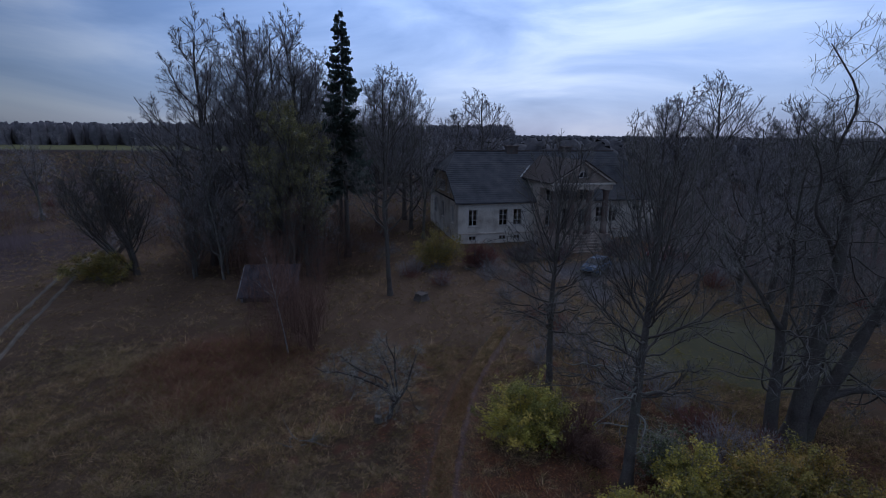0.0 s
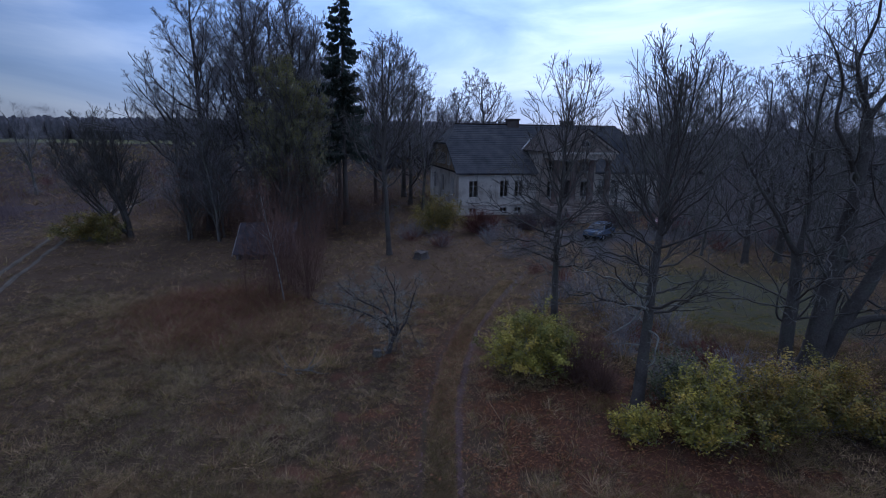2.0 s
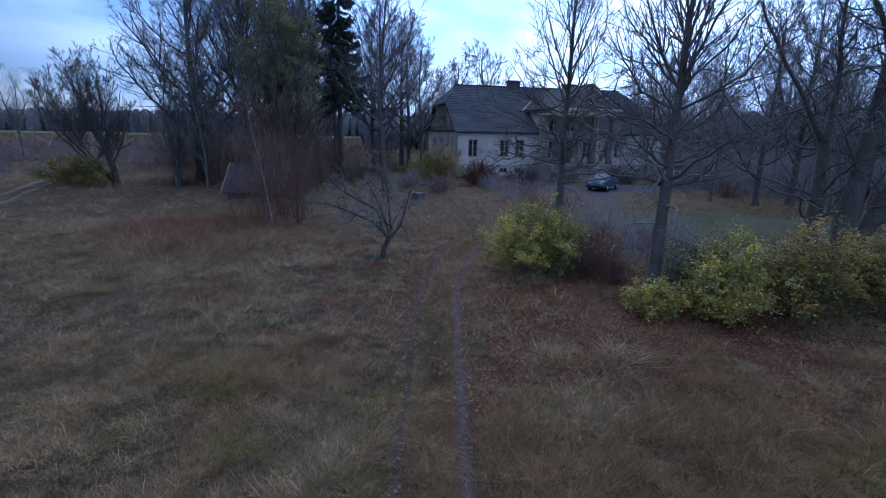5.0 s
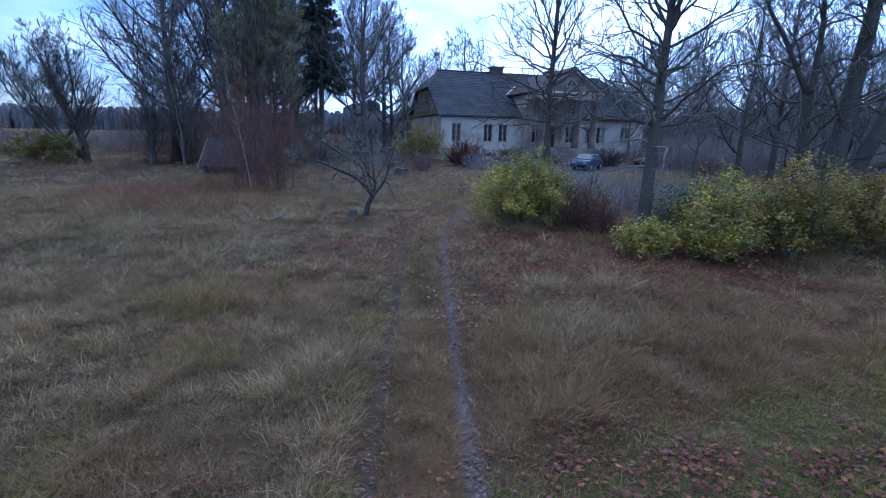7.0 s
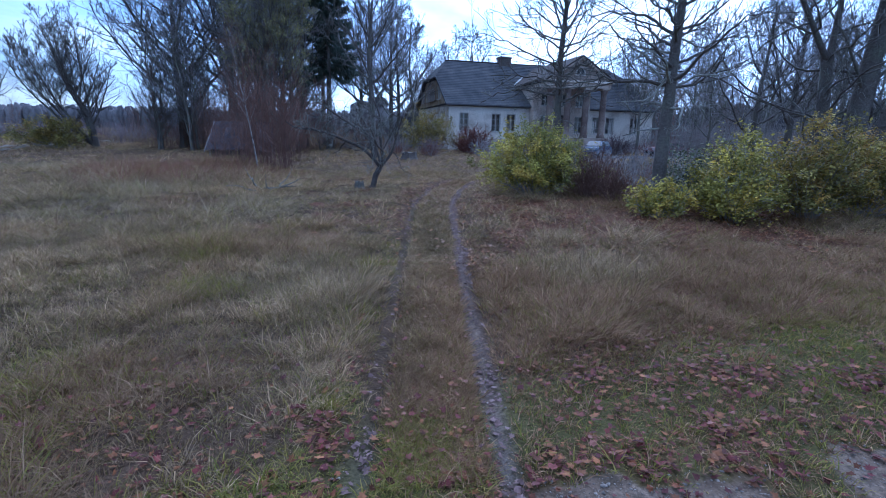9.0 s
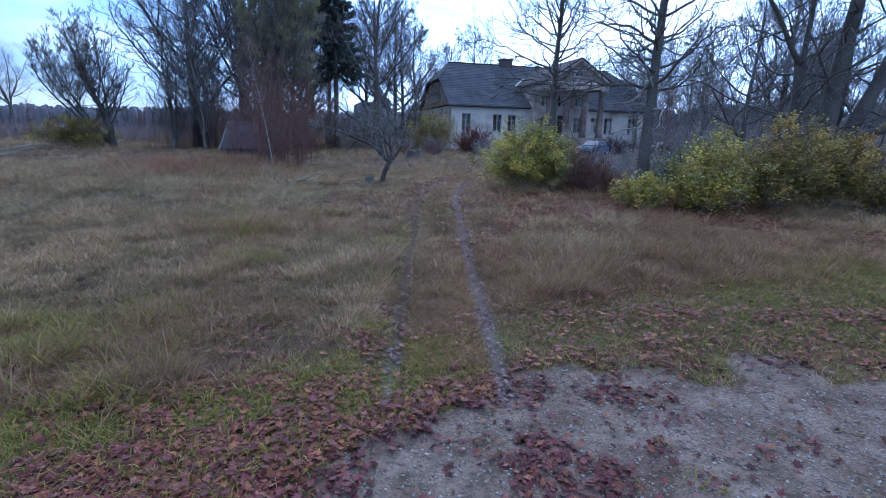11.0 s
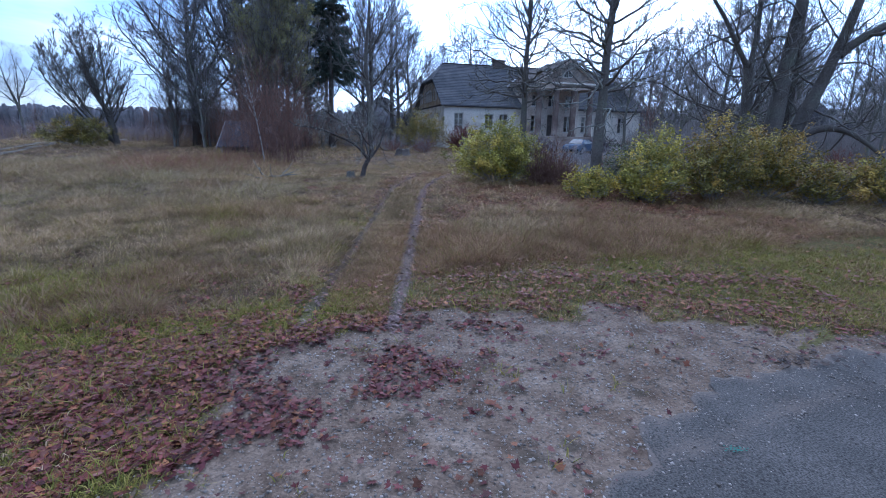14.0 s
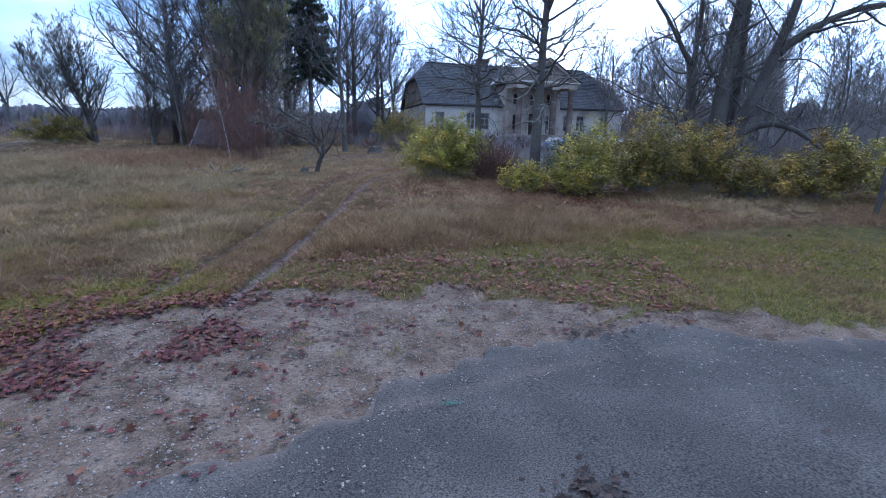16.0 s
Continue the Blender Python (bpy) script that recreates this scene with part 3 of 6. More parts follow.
def plant(name, label, category, x, y, meshes, names=("trunk", "crown"), rot=0.0, scale=1.0, group="", sink=0.06, zz=None):
    ob = thing(name, label, category, pose(x, y, (gz(x, y) if zz is None else zz) - sink, 0, 0, rot) @ Matrix.Scale(scale, 4), group)
    for nm, me in zip(names, meshes):
        part(nm, me, None, ob)
    return ob


def taper_up(t):
    return 1.15 - 0.75 * t


def leaves(rng, centres, n, spread_r, size, tints, flat=0.5):
    """Folded leaf blades scattered round the centres."""
    c = centres[rng.integers(0, len(centres), n)] + rng.normal(0, spread_r, (n, 3))
    a, b = rng.uniform(0, 2 * np.pi, n), rng.normal(0, flat, n)
    d = np.stack([np.cos(a) * np.cos(b), np.sin(a) * np.cos(b), np.sin(b)], 1)
    s = unit(np.cross(d, np.array([0, 0, 1.0]) + rng.normal(0, 0.5, (n, 3))))
    up = np.cross(s, d)
    L = size * rng.uniform(0.6, 1.3, n)[:, None]
    v = np.stack([c - d * L * 0.5, c + s * L * 0.3 + up * L * 0.08, c + d * L * 0.55, c - s * L * 0.3 + up * L * 0.08], 1).reshape(-1, 3)
    f = np.arange(n * 4).reshape(n, 4)
    f = np.concatenate([f[:, [0, 1, 2]], f[:, [0, 2, 3]]])
    t = (tints[rng.integers(0, len(tints), n)] * 0.6 + tints.mean(0) * 0.4) * rng.uniform(0.75, 1.25, (n, 1))
    return v, f, np.repeat(np.clip(t, 0, 1), 4, axis=0)


YELLOW = np.array((1.0, 0.96, 0.8)) * np.array([(0.66, 0.58, 0.14), (0.54, 0.51, 0.14), (0.42, 0.43, 0.13), (0.68, 0.54, 0.15), (0.24, 0.26, 0.10), (0.36, 0.36, 0.12)])
OLIVE = np.array((0.9, 0.87, 0.76)) * np.array([(0.56, 0.46, 0.14), (0.42, 0.39, 0.13), (0.60, 0.44, 0.14), (0.24, 0.25, 0.10), (0.38, 0.26, 0.11), (0.33, 0.31, 0.11)])


def make_bush(rng, rx, ry, h, n_leaf, tints, stems=26, size=0.085, wood=None, leafy=0.075, tw=0.004):
    """Stems that lean out from the stool to a lumpy dome, side shoots, and leaves in sprays of one tint each."""
    P, R = [], []
    ph = rng.uniform(0, 6.28, 3)
    for k in range(stems):
        a, q = k * 2.4 + rng.normal(0, 0.3), math.sqrt((k + 0.5) / stems)
        lump = 1 + 0.13 * math.sin(2 * a + ph[0]) + 0.10 * math.sin(3 * a + ph[1]) + 0.08 * math.sin(5 * a + ph[2])
        end = np.array([rx * q * math.cos(a) * lump, ry * q * math.sin(a) * lump, h * (1 - 0.62 * q ** 2.4) * rng.uniform(0.66, 1.08)])
        s = np.linspace(0, 1, 8)
        line = np.stack([end[0] * (0.22 + 0.78 * s ** 1.2), end[1] * (0.22 + 0.78 * s ** 1.2), end[2] * s], 1)
        line[1:] += np.cumsum(rng.normal(0, 0.02 * h / 2, (7, 3)), axis=0)
        P.append(line)
        R.append(np.linspace(0.02, 0.006, 8))
    P, R = np.array(P), np.array(R)
    s = [tubes(P, np.maximum(R, tw * 1.5), 4)]
    P1, R1 = sprout(rng, P, R, per=7, length=h * 0.26, angle=42, n=5, t0=0.18, up=0.05, wiggle=0.13)
    s.append(tubes(P1, np.maximum(R1, tw), 3))
    P2, R2 = sprout(rng, P1, R1, per=3 if n_leaf else 2, length=h * 0.12, angle=45, n=3, t0=0.3, wiggle=0.15)
    s.append(tubes(P2, np.maximum(R2, tw), 2))
    v, f = merge(s)
    out = [mesh_np("wood", v, [f], wood or TWIG)]
    if n_leaf:
        # each side shoot carries one spray; a few have shed theirs
        m = len(P1)
        tone = (tints[rng.integers(0, len(tints), m)] * 0.75 + tints.mean(0) * 0.25) * rng.uniform(0.65, 1.3, (m, 1))
        weight = rng.uniform(0.15, 1.0, m) ** 1.5 * sstep(0.02, 0.3, P1[:, 2, 2] / h)
        b = rng.choice(m, n_leaf, p=weight / weight.sum())
        two = rng.uniform(size=n_leaf) < 0.6
        c = np.where(two[:, None], P2[b * 3 + rng.integers(0, 3, n_leaf), rng.integers(0, 3, n_leaf)], P1[b, rng.integers(1, 5, n_leaf)])
        v, f, t = leaves(rng, np.zeros((1, 3)), n_leaf, leafy, size, tints)
        v = v.reshape(-1, 4, 3) + c[:, None]
        keep = np.flatnonzero(v[:, :, 2].min(1) > 0.03)
        t = np.repeat(np.clip(tone[b] * rng.uniform(0.7, 1.3, (n_leaf, 1)), 0, 1), 4, axis=0).reshape(-1, 4, 3)
        q = np.arange(len(keep) * 4).reshape(-1, 4)
        out.append(mesh_np("foliage", v[keep].reshape(-1, 3), [np.concatenate([q[:, [0, 1, 2]], q[:, [0, 2, 3]]])], LEAF_Y, tint=t[keep].reshape(-1, 3), smooth=False))
    return out


# ---- the manor ----
PLASTER = material("plaster_weathered", (0.40, 0.355, 0.30), tones=((0.67, 0.63, 0.56), (0.74, 0.70, 0.63)), scale=0.55, detail=9, fine=7, fine_amt=0.16, bump=0.3)
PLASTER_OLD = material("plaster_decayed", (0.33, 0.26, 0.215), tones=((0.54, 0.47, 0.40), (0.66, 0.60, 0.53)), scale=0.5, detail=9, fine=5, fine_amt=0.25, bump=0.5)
ROOF = material("roof_shingle", (0.066, 0.07, 0.08), tones=((0.09, 0.094, 0.105), (0.12, 0.122, 0.13)), scale=0.7, detail=9, fine=9, fine_amt=0.25, bump=0.5, bump_dist=0.03)
ROOF_RED = material("roof_red_sheet", (0.04, 0.033, 0.032), tones=((0.058, 0.046, 0.043), (0.06, 0.056, 0.056)), scale=0.6, detail=9, fine=9, fine_amt=0.2)
OCHRE = material("ochre_boarding", (0.34, 0.26, 0.175), tones=((0.50, 0.40, 0.28), (0.60, 0.53, 0.43)), scale=0.9, detail=8, fine=8, fine_amt=0.25, bump=0.4)
PEDIMENT = material("pediment_plaster", (0.19, 0.15, 0.128), tones=((0.30, 0.25, 0.215), (0.40, 0.345, 0.30)), scale=0.7, detail=9, fine=6, fine_amt=0.25, bump=0.4)
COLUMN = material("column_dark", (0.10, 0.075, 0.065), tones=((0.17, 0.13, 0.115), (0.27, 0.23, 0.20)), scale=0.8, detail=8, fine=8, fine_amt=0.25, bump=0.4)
BRICK = material("chimney_brick", (0.10, 0.08, 0.073), tones=((0.14, 0.115, 0.105), (0.11, 0.105, 0.10)), scale=1.5, fine=12)
TIMBER = material("painted_timber", (0.48, 0.46, 0.43), tones=((0.60, 0.58, 0.55),), scale=2, fine=20, fine_amt=0.15)
DARKWOOD = material("old_board", (0.075, 0.065, 0.06), tones=((0.13, 0.115, 0.105),), scale=1.5, fine=18, obj_var=0.3)
CAR_GLASS = material("car_glass", (0.02, 0.024, 0.03), rough=0.06, fine_amt=0.05, bump=0, spec=0.6)
FLASH = material("zinc_flashing", (0.34, 0.35, 0.37), rough=0.5, tones=((0.44, 0.45, 0.47),))


def glass_material():
    m = bpy.data.materials.new("window_glass")
    m.use_nodes = True
    b = m.node_tree.nodes["Principled BSDF"]
    b.inputs["Base Color"].default_value = (0.8, 0.85, 0.88, 1)
    b.inputs["Transmission Weight"].default_value = 1.0
    b.inputs["Roughness"].default_value = 0.04
    return m


GLASS = glass_material()
HW, HL = 17.0, 27.2
H0 = gz(2, 58)
manor = thing("manor_house", "old two-storey manor, pale peeling plaster, dark shingle roof", "house", pose(1.95, 58.4, H0 - 0.02, 0, 0, 13))


def wall_mesh(u0, u1, z0, z1, openings, t=0.5):
    """A wall along x with thickness t behind y = 0, with openings (u0, u1, z0, z1) cut through."""
    bm = bmesh.new()
    cuts = sorted({u0, u1, *[o[0] for o in openings], *[o[1] for o in openings]})
    for a, b in zip(cuts, cuts[1:]):
        zs = [z0]
        for o in sorted((o for o in openings if o[0] < (a + b) / 2 < o[1]), key=lambda o: o[2]):
            zs += [o[2], o[3]]
        zs.append(z1)
        for k in range(0, len(zs), 2):
            if zs[k + 1] > zs[k] + 0.001:
                box(bm, a, 0, zs[k], b, t, zs[k + 1])
    bmesh.ops.remove_doubles(bm, verts=bm.verts[:], dist=0.0005)
    return bm


def window(parent, m, w, h, cols=2, rows=3, shutter=False, sill=True):
    """A casement window in an opening w by h: frame, mullions, panes, sill and surround."""
    bm = bmesh.new()
    f = 0.09
    for a in (0, w - f):
        box(bm, a, 0.10, 0, a + f, 0.2, h)
    for a in (0, h - f):
        box(bm, f, 0.10, a, w - f, 0.2, a + f)
    box(bm, w / 2 - 0.05, 0.09, f, w / 2 + 0.05, 0.19, h - f)
    for k in range(1, rows):
        z = h * k / rows
        box(bm, f, 0.11, z - 0.03, w / 2 - 0.05, 0.18, z + 0.03)
        box(bm, w / 2 + 0.05, 0.11, z - 0.03, w - f, 0.18, z + 0.03)
    win = part("window", bm, TIMBER, parent)
    win.matrix_local = m
    part("pane", boxm(f, 0.14, f, w / 2 - 0.05, 0.15, h - f), GLASS, win)
    part("pane", boxm(w / 2 + 0.05, 0.14, f, w - f, 0.15, h - f), GLASS, win)
    if sill:
        part("sill", boxm(-0.12, -0.10, -0.10, w + 0.12, 0.10, -0.002, 0.015), TIMBER, win)
        bm = bmesh.new()
        for a in (-0.16, w + 0.002):
            box(bm, a, -0.035, 0, a + 0.158, -0.002, h + 0.16)
        box(bm, -0.001, -0.035, h + 0.002, w + 0.001, -0.002, h + 0.16)
        part("surround", bm, TIMBER, win)
    return win


WINS = [1.28, 5.23, 7.13, 18.53, 20.43, 23.93]
WW, WZ, WH = 1.15, 2.2, 2.05
CW0, CW1 = 10.0, 17.3
ops = [(u, u + WW, WZ, WZ + WH) for u in WINS]
cell = [(u + 0.1, u + WW - 0.1, 0.35, 0.95) for u in WINS]
part("front_wall", wall_mesh(0, CW0, 0, 5.3, [o for o in ops + cell if o[1] < CW0]), PLASTER, manor)
part("front_wall", wall_mesh(CW1, HL, 0, 5.3, [o for o in ops + cell if o[0] > CW1]), PLASTER, manor)
for u in WINS:
    window(manor, pose(u, 0.05, WZ), WW, WH)
    window(manor, pose(u + 0.1, 0.1, 0.35), WW - 0.2, 0.6, rows=1, sill=False)
for a, b in ((-0.06, CW0), (CW1, HL + 0.06)):
    part("string_course", boxm(a, -0.1, 1.18, b, -0.002, 1.34, 0.02), PLASTER_OLD, manor)
    part("eaves_cornice", boxm(a, -0.32, 4.98, b, -0.002, 5.2, 0.03), DARKWOOD, manor)
# end walls with their upper storey
for side, x in (("left", 0.0), ("right", HL - 0.5)):
    bm = bmesh.new()
    ups = [(4.0, 4.9), (7.0, 8.0), (8.4, 9.4), (9.8, 10.8), (13.0, 13.8)]
    los = [(2.4, 3.6), (7.8, 9.0), (12.6, 13.8)]
    ww = wall_mesh(0.5, HW - 0.5, 0, 5.2, [(a, b, WZ, WZ + WH) for a, b in los])
    bmesh.ops.transform(ww, matrix=pose(x if side == "left" else x + 0.5, 0, 0, 0, 0, 90) @ Matrix.Diagonal((1, -1 if side == "left" else 1, 1, 1)), verts=ww.verts[:])
    bmesh.ops.reverse_faces(ww, faces=ww.faces[:])
    bmesh.ops.recalc_face_normals(ww, faces=ww.faces[:])
    part("end_wall", ww, PLASTER, manor)
    part("gable_wall", poly(bm, [(x, 0.6, 5.2), (x, HW - 0.6, 5.2), (x, HW - 4.9, 8.38), (x, 4.9, 8.38)], (0.5, 0, 0)), OCHRE, manor, "bare timber and brick showing through plaster")
    out = -1 if side == "left" else 1
    xx = x if side == "left" else x + 0.5
    part("gable_band", boxm(xx - 0.08 if out < 0 else xx + 0.002, 0.1, 5.1, xx - 0.002 if out < 0 else xx + 0.08, HW - 0.1, 5.3), DARKWOOD, manor)
    if side == "left":
        for a, b in los:
            window(manor, pose(x + 0.02, b, WZ, 0, 0, -90), b - a, WH)
        for a, b in ups:
            window(manor, pose(x - 0.21, b, 5.95, 0, 0, -90), b - a, 1.25, rows=2)
part("back_wall", boxm(0, HW - 0.5, 0, HL, HW, 5.3), PLASTER_OLD, manor)
# roof: half-hipped at both ends
T = (0, 0, 0.16)
RZ, VZ, EZ = 10.9, 8.5, 5.05


def roof_slab(pts, mat, name="roof_slope"):
    return part(name, poly(bmesh.new(), pts, T), mat, manor)


for f, g in ((lambda v: v, 1), (lambda v: HW - v, -1)):
    roof_slab([(-0.5, f(-0.5), EZ), (HL + 0.5, f(-0.5), EZ), (HL + 0.5, f(4.9), VZ), (HL - 1.7, f(HW / 2), RZ), (1.7, f(HW / 2), RZ), (-0.5, f(4.9), VZ)][::g], ROOF)
roof_slab([(-0.52, 4.85, VZ - 0.03), (1.7, HW / 2, RZ), (-0.52, HW - 4.85, VZ - 0.03)], ROOF, "half_hip")
roof_slab([(HL + 0.52, 4.85, VZ - 0.03), (HL + 0.52, HW - 4.85, VZ - 0.03), (HL - 1.7, HW / 2, RZ)], ROOF, "half_hip")
part("ridge_cap", boxm(1.6, HW / 2 - 0.14, RZ + 0.1, HL - 1.6, HW / 2 + 0.14, RZ + 0.24, 0.04), ROOF_RED, manor)
for u, v, h in ((8.9, HW / 2 - 0.1, 0.72), (17.2, HW / 2 + 0.3, 0.6)):
    bm = boxm(u, v - 0.5, RZ - 0.9, u + 1.6, v + 0.5, RZ + h, 0.02)
    ch = part("chimney", bm, BRICK, manor)
    part("cap", boxm(u - 0.12, v - 0.62, RZ + h + 0.002, u + 1.72, v + 0.62, RZ + h + 0.22, 0.03), BRICK, ch)
# shingle courses, each a long thin strip that steps down the slope
for k in range(1, 26):
    f = k / 26
    v, z = -0.5 + 9.0 * f, EZ + (RZ - EZ) * f + 0.16
    a = -0.5 + max(0.0, (v - 4.9) / 3.6) * 2.2
    for u0, u1 in ((a + 0.02, 10.0 if v < 3.2 else 10.0 + (v - 3.2) * 0.82), (17.3 if v < 3.2 else 17.3 - (v - 3.2) * 0.82, HL - a - 0.02)):
        if u1 > u0 + 0.3:
            part("shingle_course", boxm(u0, v - 0.18, z - 0.11, u1, v - 0.02, z - 0.085), ROOF, manor)

# cross gable and portico
PV, PE, PR = -4.6, 7.7, 10.35
cw = wall_mesh(CW0, CW1, 0, PE, [(10.9, 12.0, WZ, WZ + 2.0), (13.1, 14.3, 1.7, 4.3), (15.4, 16.5, WZ, WZ + 2.0), (10.9, 12.0, 5.3, 6.7), (13.1, 14.2, 5.3, 6.7), (15.4, 16.5, 5.3, 6.7)])
bmesh.ops.translate(cw, vec=(0, -1.2, 0), verts=cw.verts[:])
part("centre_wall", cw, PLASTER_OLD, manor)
for x in (CW0, CW1 - 0.4):
    part("centre_side_wall", boxm(x, -0.699, 0, x + 0.4, 5.0, PE), PLASTER_OLD, manor)
for u in (10.9, 15.4):
    window(manor, pose(u, -1.15, WZ), 1.1, 2.0)
for u in (10.9, 13.1, 15.4):
    window(manor, pose(u, -1.15, 5.3), 1.1, 1.4, rows=2)
door = part("double_door", boxm(13.12, -1.0, 1.7, 14.28, -0.93, 4.28), DARKWOOD, manor)
for u in (13.2, 13.75):
    part("door_panel", boxm(u, -1.03, 1.9, u + 0.45, -1.002, 4.0, 0.01), DARKWOOD, door)
part("porch_floor", boxm(CW0 - 0.4, PV - 0.5, 0, CW1 + 0.4, -1.202, 1.7, 0.03), PEDIMENT, manor)
for k in range(6):
    part("step", boxm(11.6, PV - 0.5 - 0.32 * (k + 1), 0, 15.7, PV - 0.502 - 0.32 * k, 1.7 - 0.27 * (k + 1), 0.015), PEDIMENT, manor)


def column(u, v):
    bm = bmesh.new()
    prof = [(0.46, 1.7), (0.46, 1.86), (0.42, 1.9), (0.42, 2.02), (0.36, 2.06), (0.37, 3.6), (0.35, 5.2), (0.31, 6.55), (0.35, 6.6), (0.35, 6.68), (0.42, 6.8), (0.42, 6.95)]
    rings = []
    for r, z in prof:
        rings.append([bm.verts.new((u + r * math.cos(2 * math.pi * i / 20), v + r * math.sin(2 * math.pi * i / 20), z)) for i in range(20)])
    for a, b in zip(rings, rings[1:]):
        for i in range(20):
            bm.faces.new((a[i], a[(i + 1) % 20], b[(i + 1) % 20], b[i]))
    bm.faces.new(rings[-1])
    for f in bm.faces:
        f.smooth = True
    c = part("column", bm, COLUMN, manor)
    part("abacus", boxm(u - 0.46, v - 0.46, 6.952, u + 0.46, v + 0.46, 7.1, 0.02), PLASTER_OLD, c)


for u in (10.35, 12.55, 14.8, 17.0):
    column(u, PV + 0.1)
part("entablature", boxm(CW0 - 0.25, PV - 0.4, 7.102, CW1 + 0.25, PV + 0.6, 7.62, 0.02), PLASTER_OLD, manor)
for x in (CW0 - 0.25, CW1 - 0.35):
    part("entablature", boxm(x, PV + 0.602, 7.102, x + 0.6, -1.202, 7.62, 0.02), PLASTER_OLD, manor)
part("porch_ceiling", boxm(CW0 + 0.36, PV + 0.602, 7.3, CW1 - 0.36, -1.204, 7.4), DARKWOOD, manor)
part("pediment_cornice", boxm(CW0 - 0.5, PV - 0.62, 7.622, CW1 + 0.5, PV - 0.1, 7.82, 0.03), PLASTER, manor)
UM = (CW0 + CW1) / 2
part("tympanum", poly(bmesh.new(), [(CW0 - 0.2, PV - 0.2, 7.8), (CW1 + 0.2, PV - 0.2, 7.8), (UM, PV - 0.2, PR - 0.12)], (0, 0.3, 0)), PEDIMENT, manor)
lun = [(UM + 0.52 * math.cos(k * math.pi / 12), PV - 0.24, 8.5 + 0.62 * math.sin(k * math.pi / 12)) for k in range(13)]
lunette = part("lunette", poly(bmesh.new(), lun, (0, 0.038, 0)), CAR_GLASS, manor, "dark half-round window in the pediment")
rim = bmesh.new()
for p, q in zip(lun, lun[1:] + lun[:1]):
    grow = 1.2
    poly(rim, [(p[0], PV - 0.27, p[2]), (q[0], PV - 0.27, q[2]), (UM + (q[0] - UM) * grow, PV - 0.27, 8.5 + (q[2] - 8.5) * grow - 0.03), (UM + (p[0] - UM) * grow, PV - 0.27, 8.5 + (p[2] - 8.5) * grow - 0.03)], (0, 0.066, 0)) if p[2] > 8.51 or q[2] > 8.51 else box(rim, UM - 0.62, PV - 0.27, 8.4, UM + 0.62, PV - 0.204, 8.498)
part("frame", rim, TIMBER, lunette)
part("mullion", boxm(UM - 0.03, PV - 0.27, 8.5, UM + 0.03, PV - 0.242, 9.1), TIMBER, lunette)
for a, b in ((CW0 - 0.55, UM), (CW1 + 0.55, UM)):
    s = 1 if a < b else -1
    part("raking_cornice", poly(bmesh.new(), [(a, PV - 0.6, 7.78), (b, PV - 0.6, PR - 0.02), (b, PV - 0.6, PR - 0.24), (a + 0.5 * s, PV - 0.6, 7.83)], (0, 0.36, 0)), PLASTER_OLD, manor)
    # this slope runs back to the valleys on the main roof
    part("portico_roof", poly(bmesh.new(), [(a, PV - 0.7, 7.74), (b, PV - 0.7, PR), (b, 8.2, PR), (a, 3.75, 7.74)], (0, 0, 0.14)), ROOF_RED, manor)
    part("valley_flashing", poly(bmesh.new(), [(a, 3.55, 7.92), (b, 8.0, PR + 0.2), (b - 0.22 * s, 8.0, PR + 0.2), (a - 0.22 * s, 3.55, 7.92)], (0, 0, 0.03)), FLASH, manor)


# ---- shed ----
def build_shed():
    x, y = -16.3, 37.4
    ob = thing("shed", "small low board shed with steep grey roof among saplings", "shed", pose(x, y, gz(x, y) - 0.05, 0, 0, 5))
    for k in range(21):
        u = k * 0.2
        part("plank", boxm(u, 0, 0, u + 0.185, 0.03, 0.72 + 0.03 * math.sin(k * 5.1), 0.004), DARKWOOD, ob)
    for k in range(10):
        v = 0.05 + k * 0.2
        for u in (0.0, 4.17):
            part("plank", boxm(u, v, 0, u + 0.03, v + 0.185, 0.75 + 0.78 * v, 0.004), DARKWOOD, ob)
    part("back_wall", boxm(0, 2.06, 0, 4.2, 2.1, 2.3), DARKWOOD, ob)
    # roof boards of uneven length run down the slope
    for k in range(22):
        u, d = -0.2 + k * 0.21, 0.06 * math.sin(k * 3.7)
        part("roof_board", poly(bmesh.new(), [(u, -0.35 + d, 0.53 + 0.78 * d), (u + 0.2, -0.35 + d, 0.53 + 0.78 * d), (u + 0.2, 2.3, 2.6), (u, 2.3, 2.6)], (0, 0, 0.04 + 0.01 * (k % 2))), SHED_ROOF, ob)
    part("barge_board", poly(bmesh.new(), [(-0.27, -0.42, 0.40), (-0.27, 2.3, 2.52), (-0.27, 2.3, 2.64), (-0.27, -0.42, 0.52)], (0.05, 0, 0)), GREYBOARD, ob, "pale weathered edge board")
    part("corner_board", boxm(-0.06, -0.05, 0, 0.1, -0.002, 0.7), GREYBOARD, ob, "pale corner board")
    return ob


GREYBOARD = material("grey_board", (0.26, 0.25, 0.25), tones=((0.36, 0.35, 0.35),), scale=2, fine=20)
SHED_ROOF = material("shed_roof_board", (0.05, 0.044, 0.052), tones=((0.075, 0.068, 0.078), (0.11, 0.10, 0.11)), scale=1.6, detail=9, fine=14, obj_var=0.25)
build_shed()


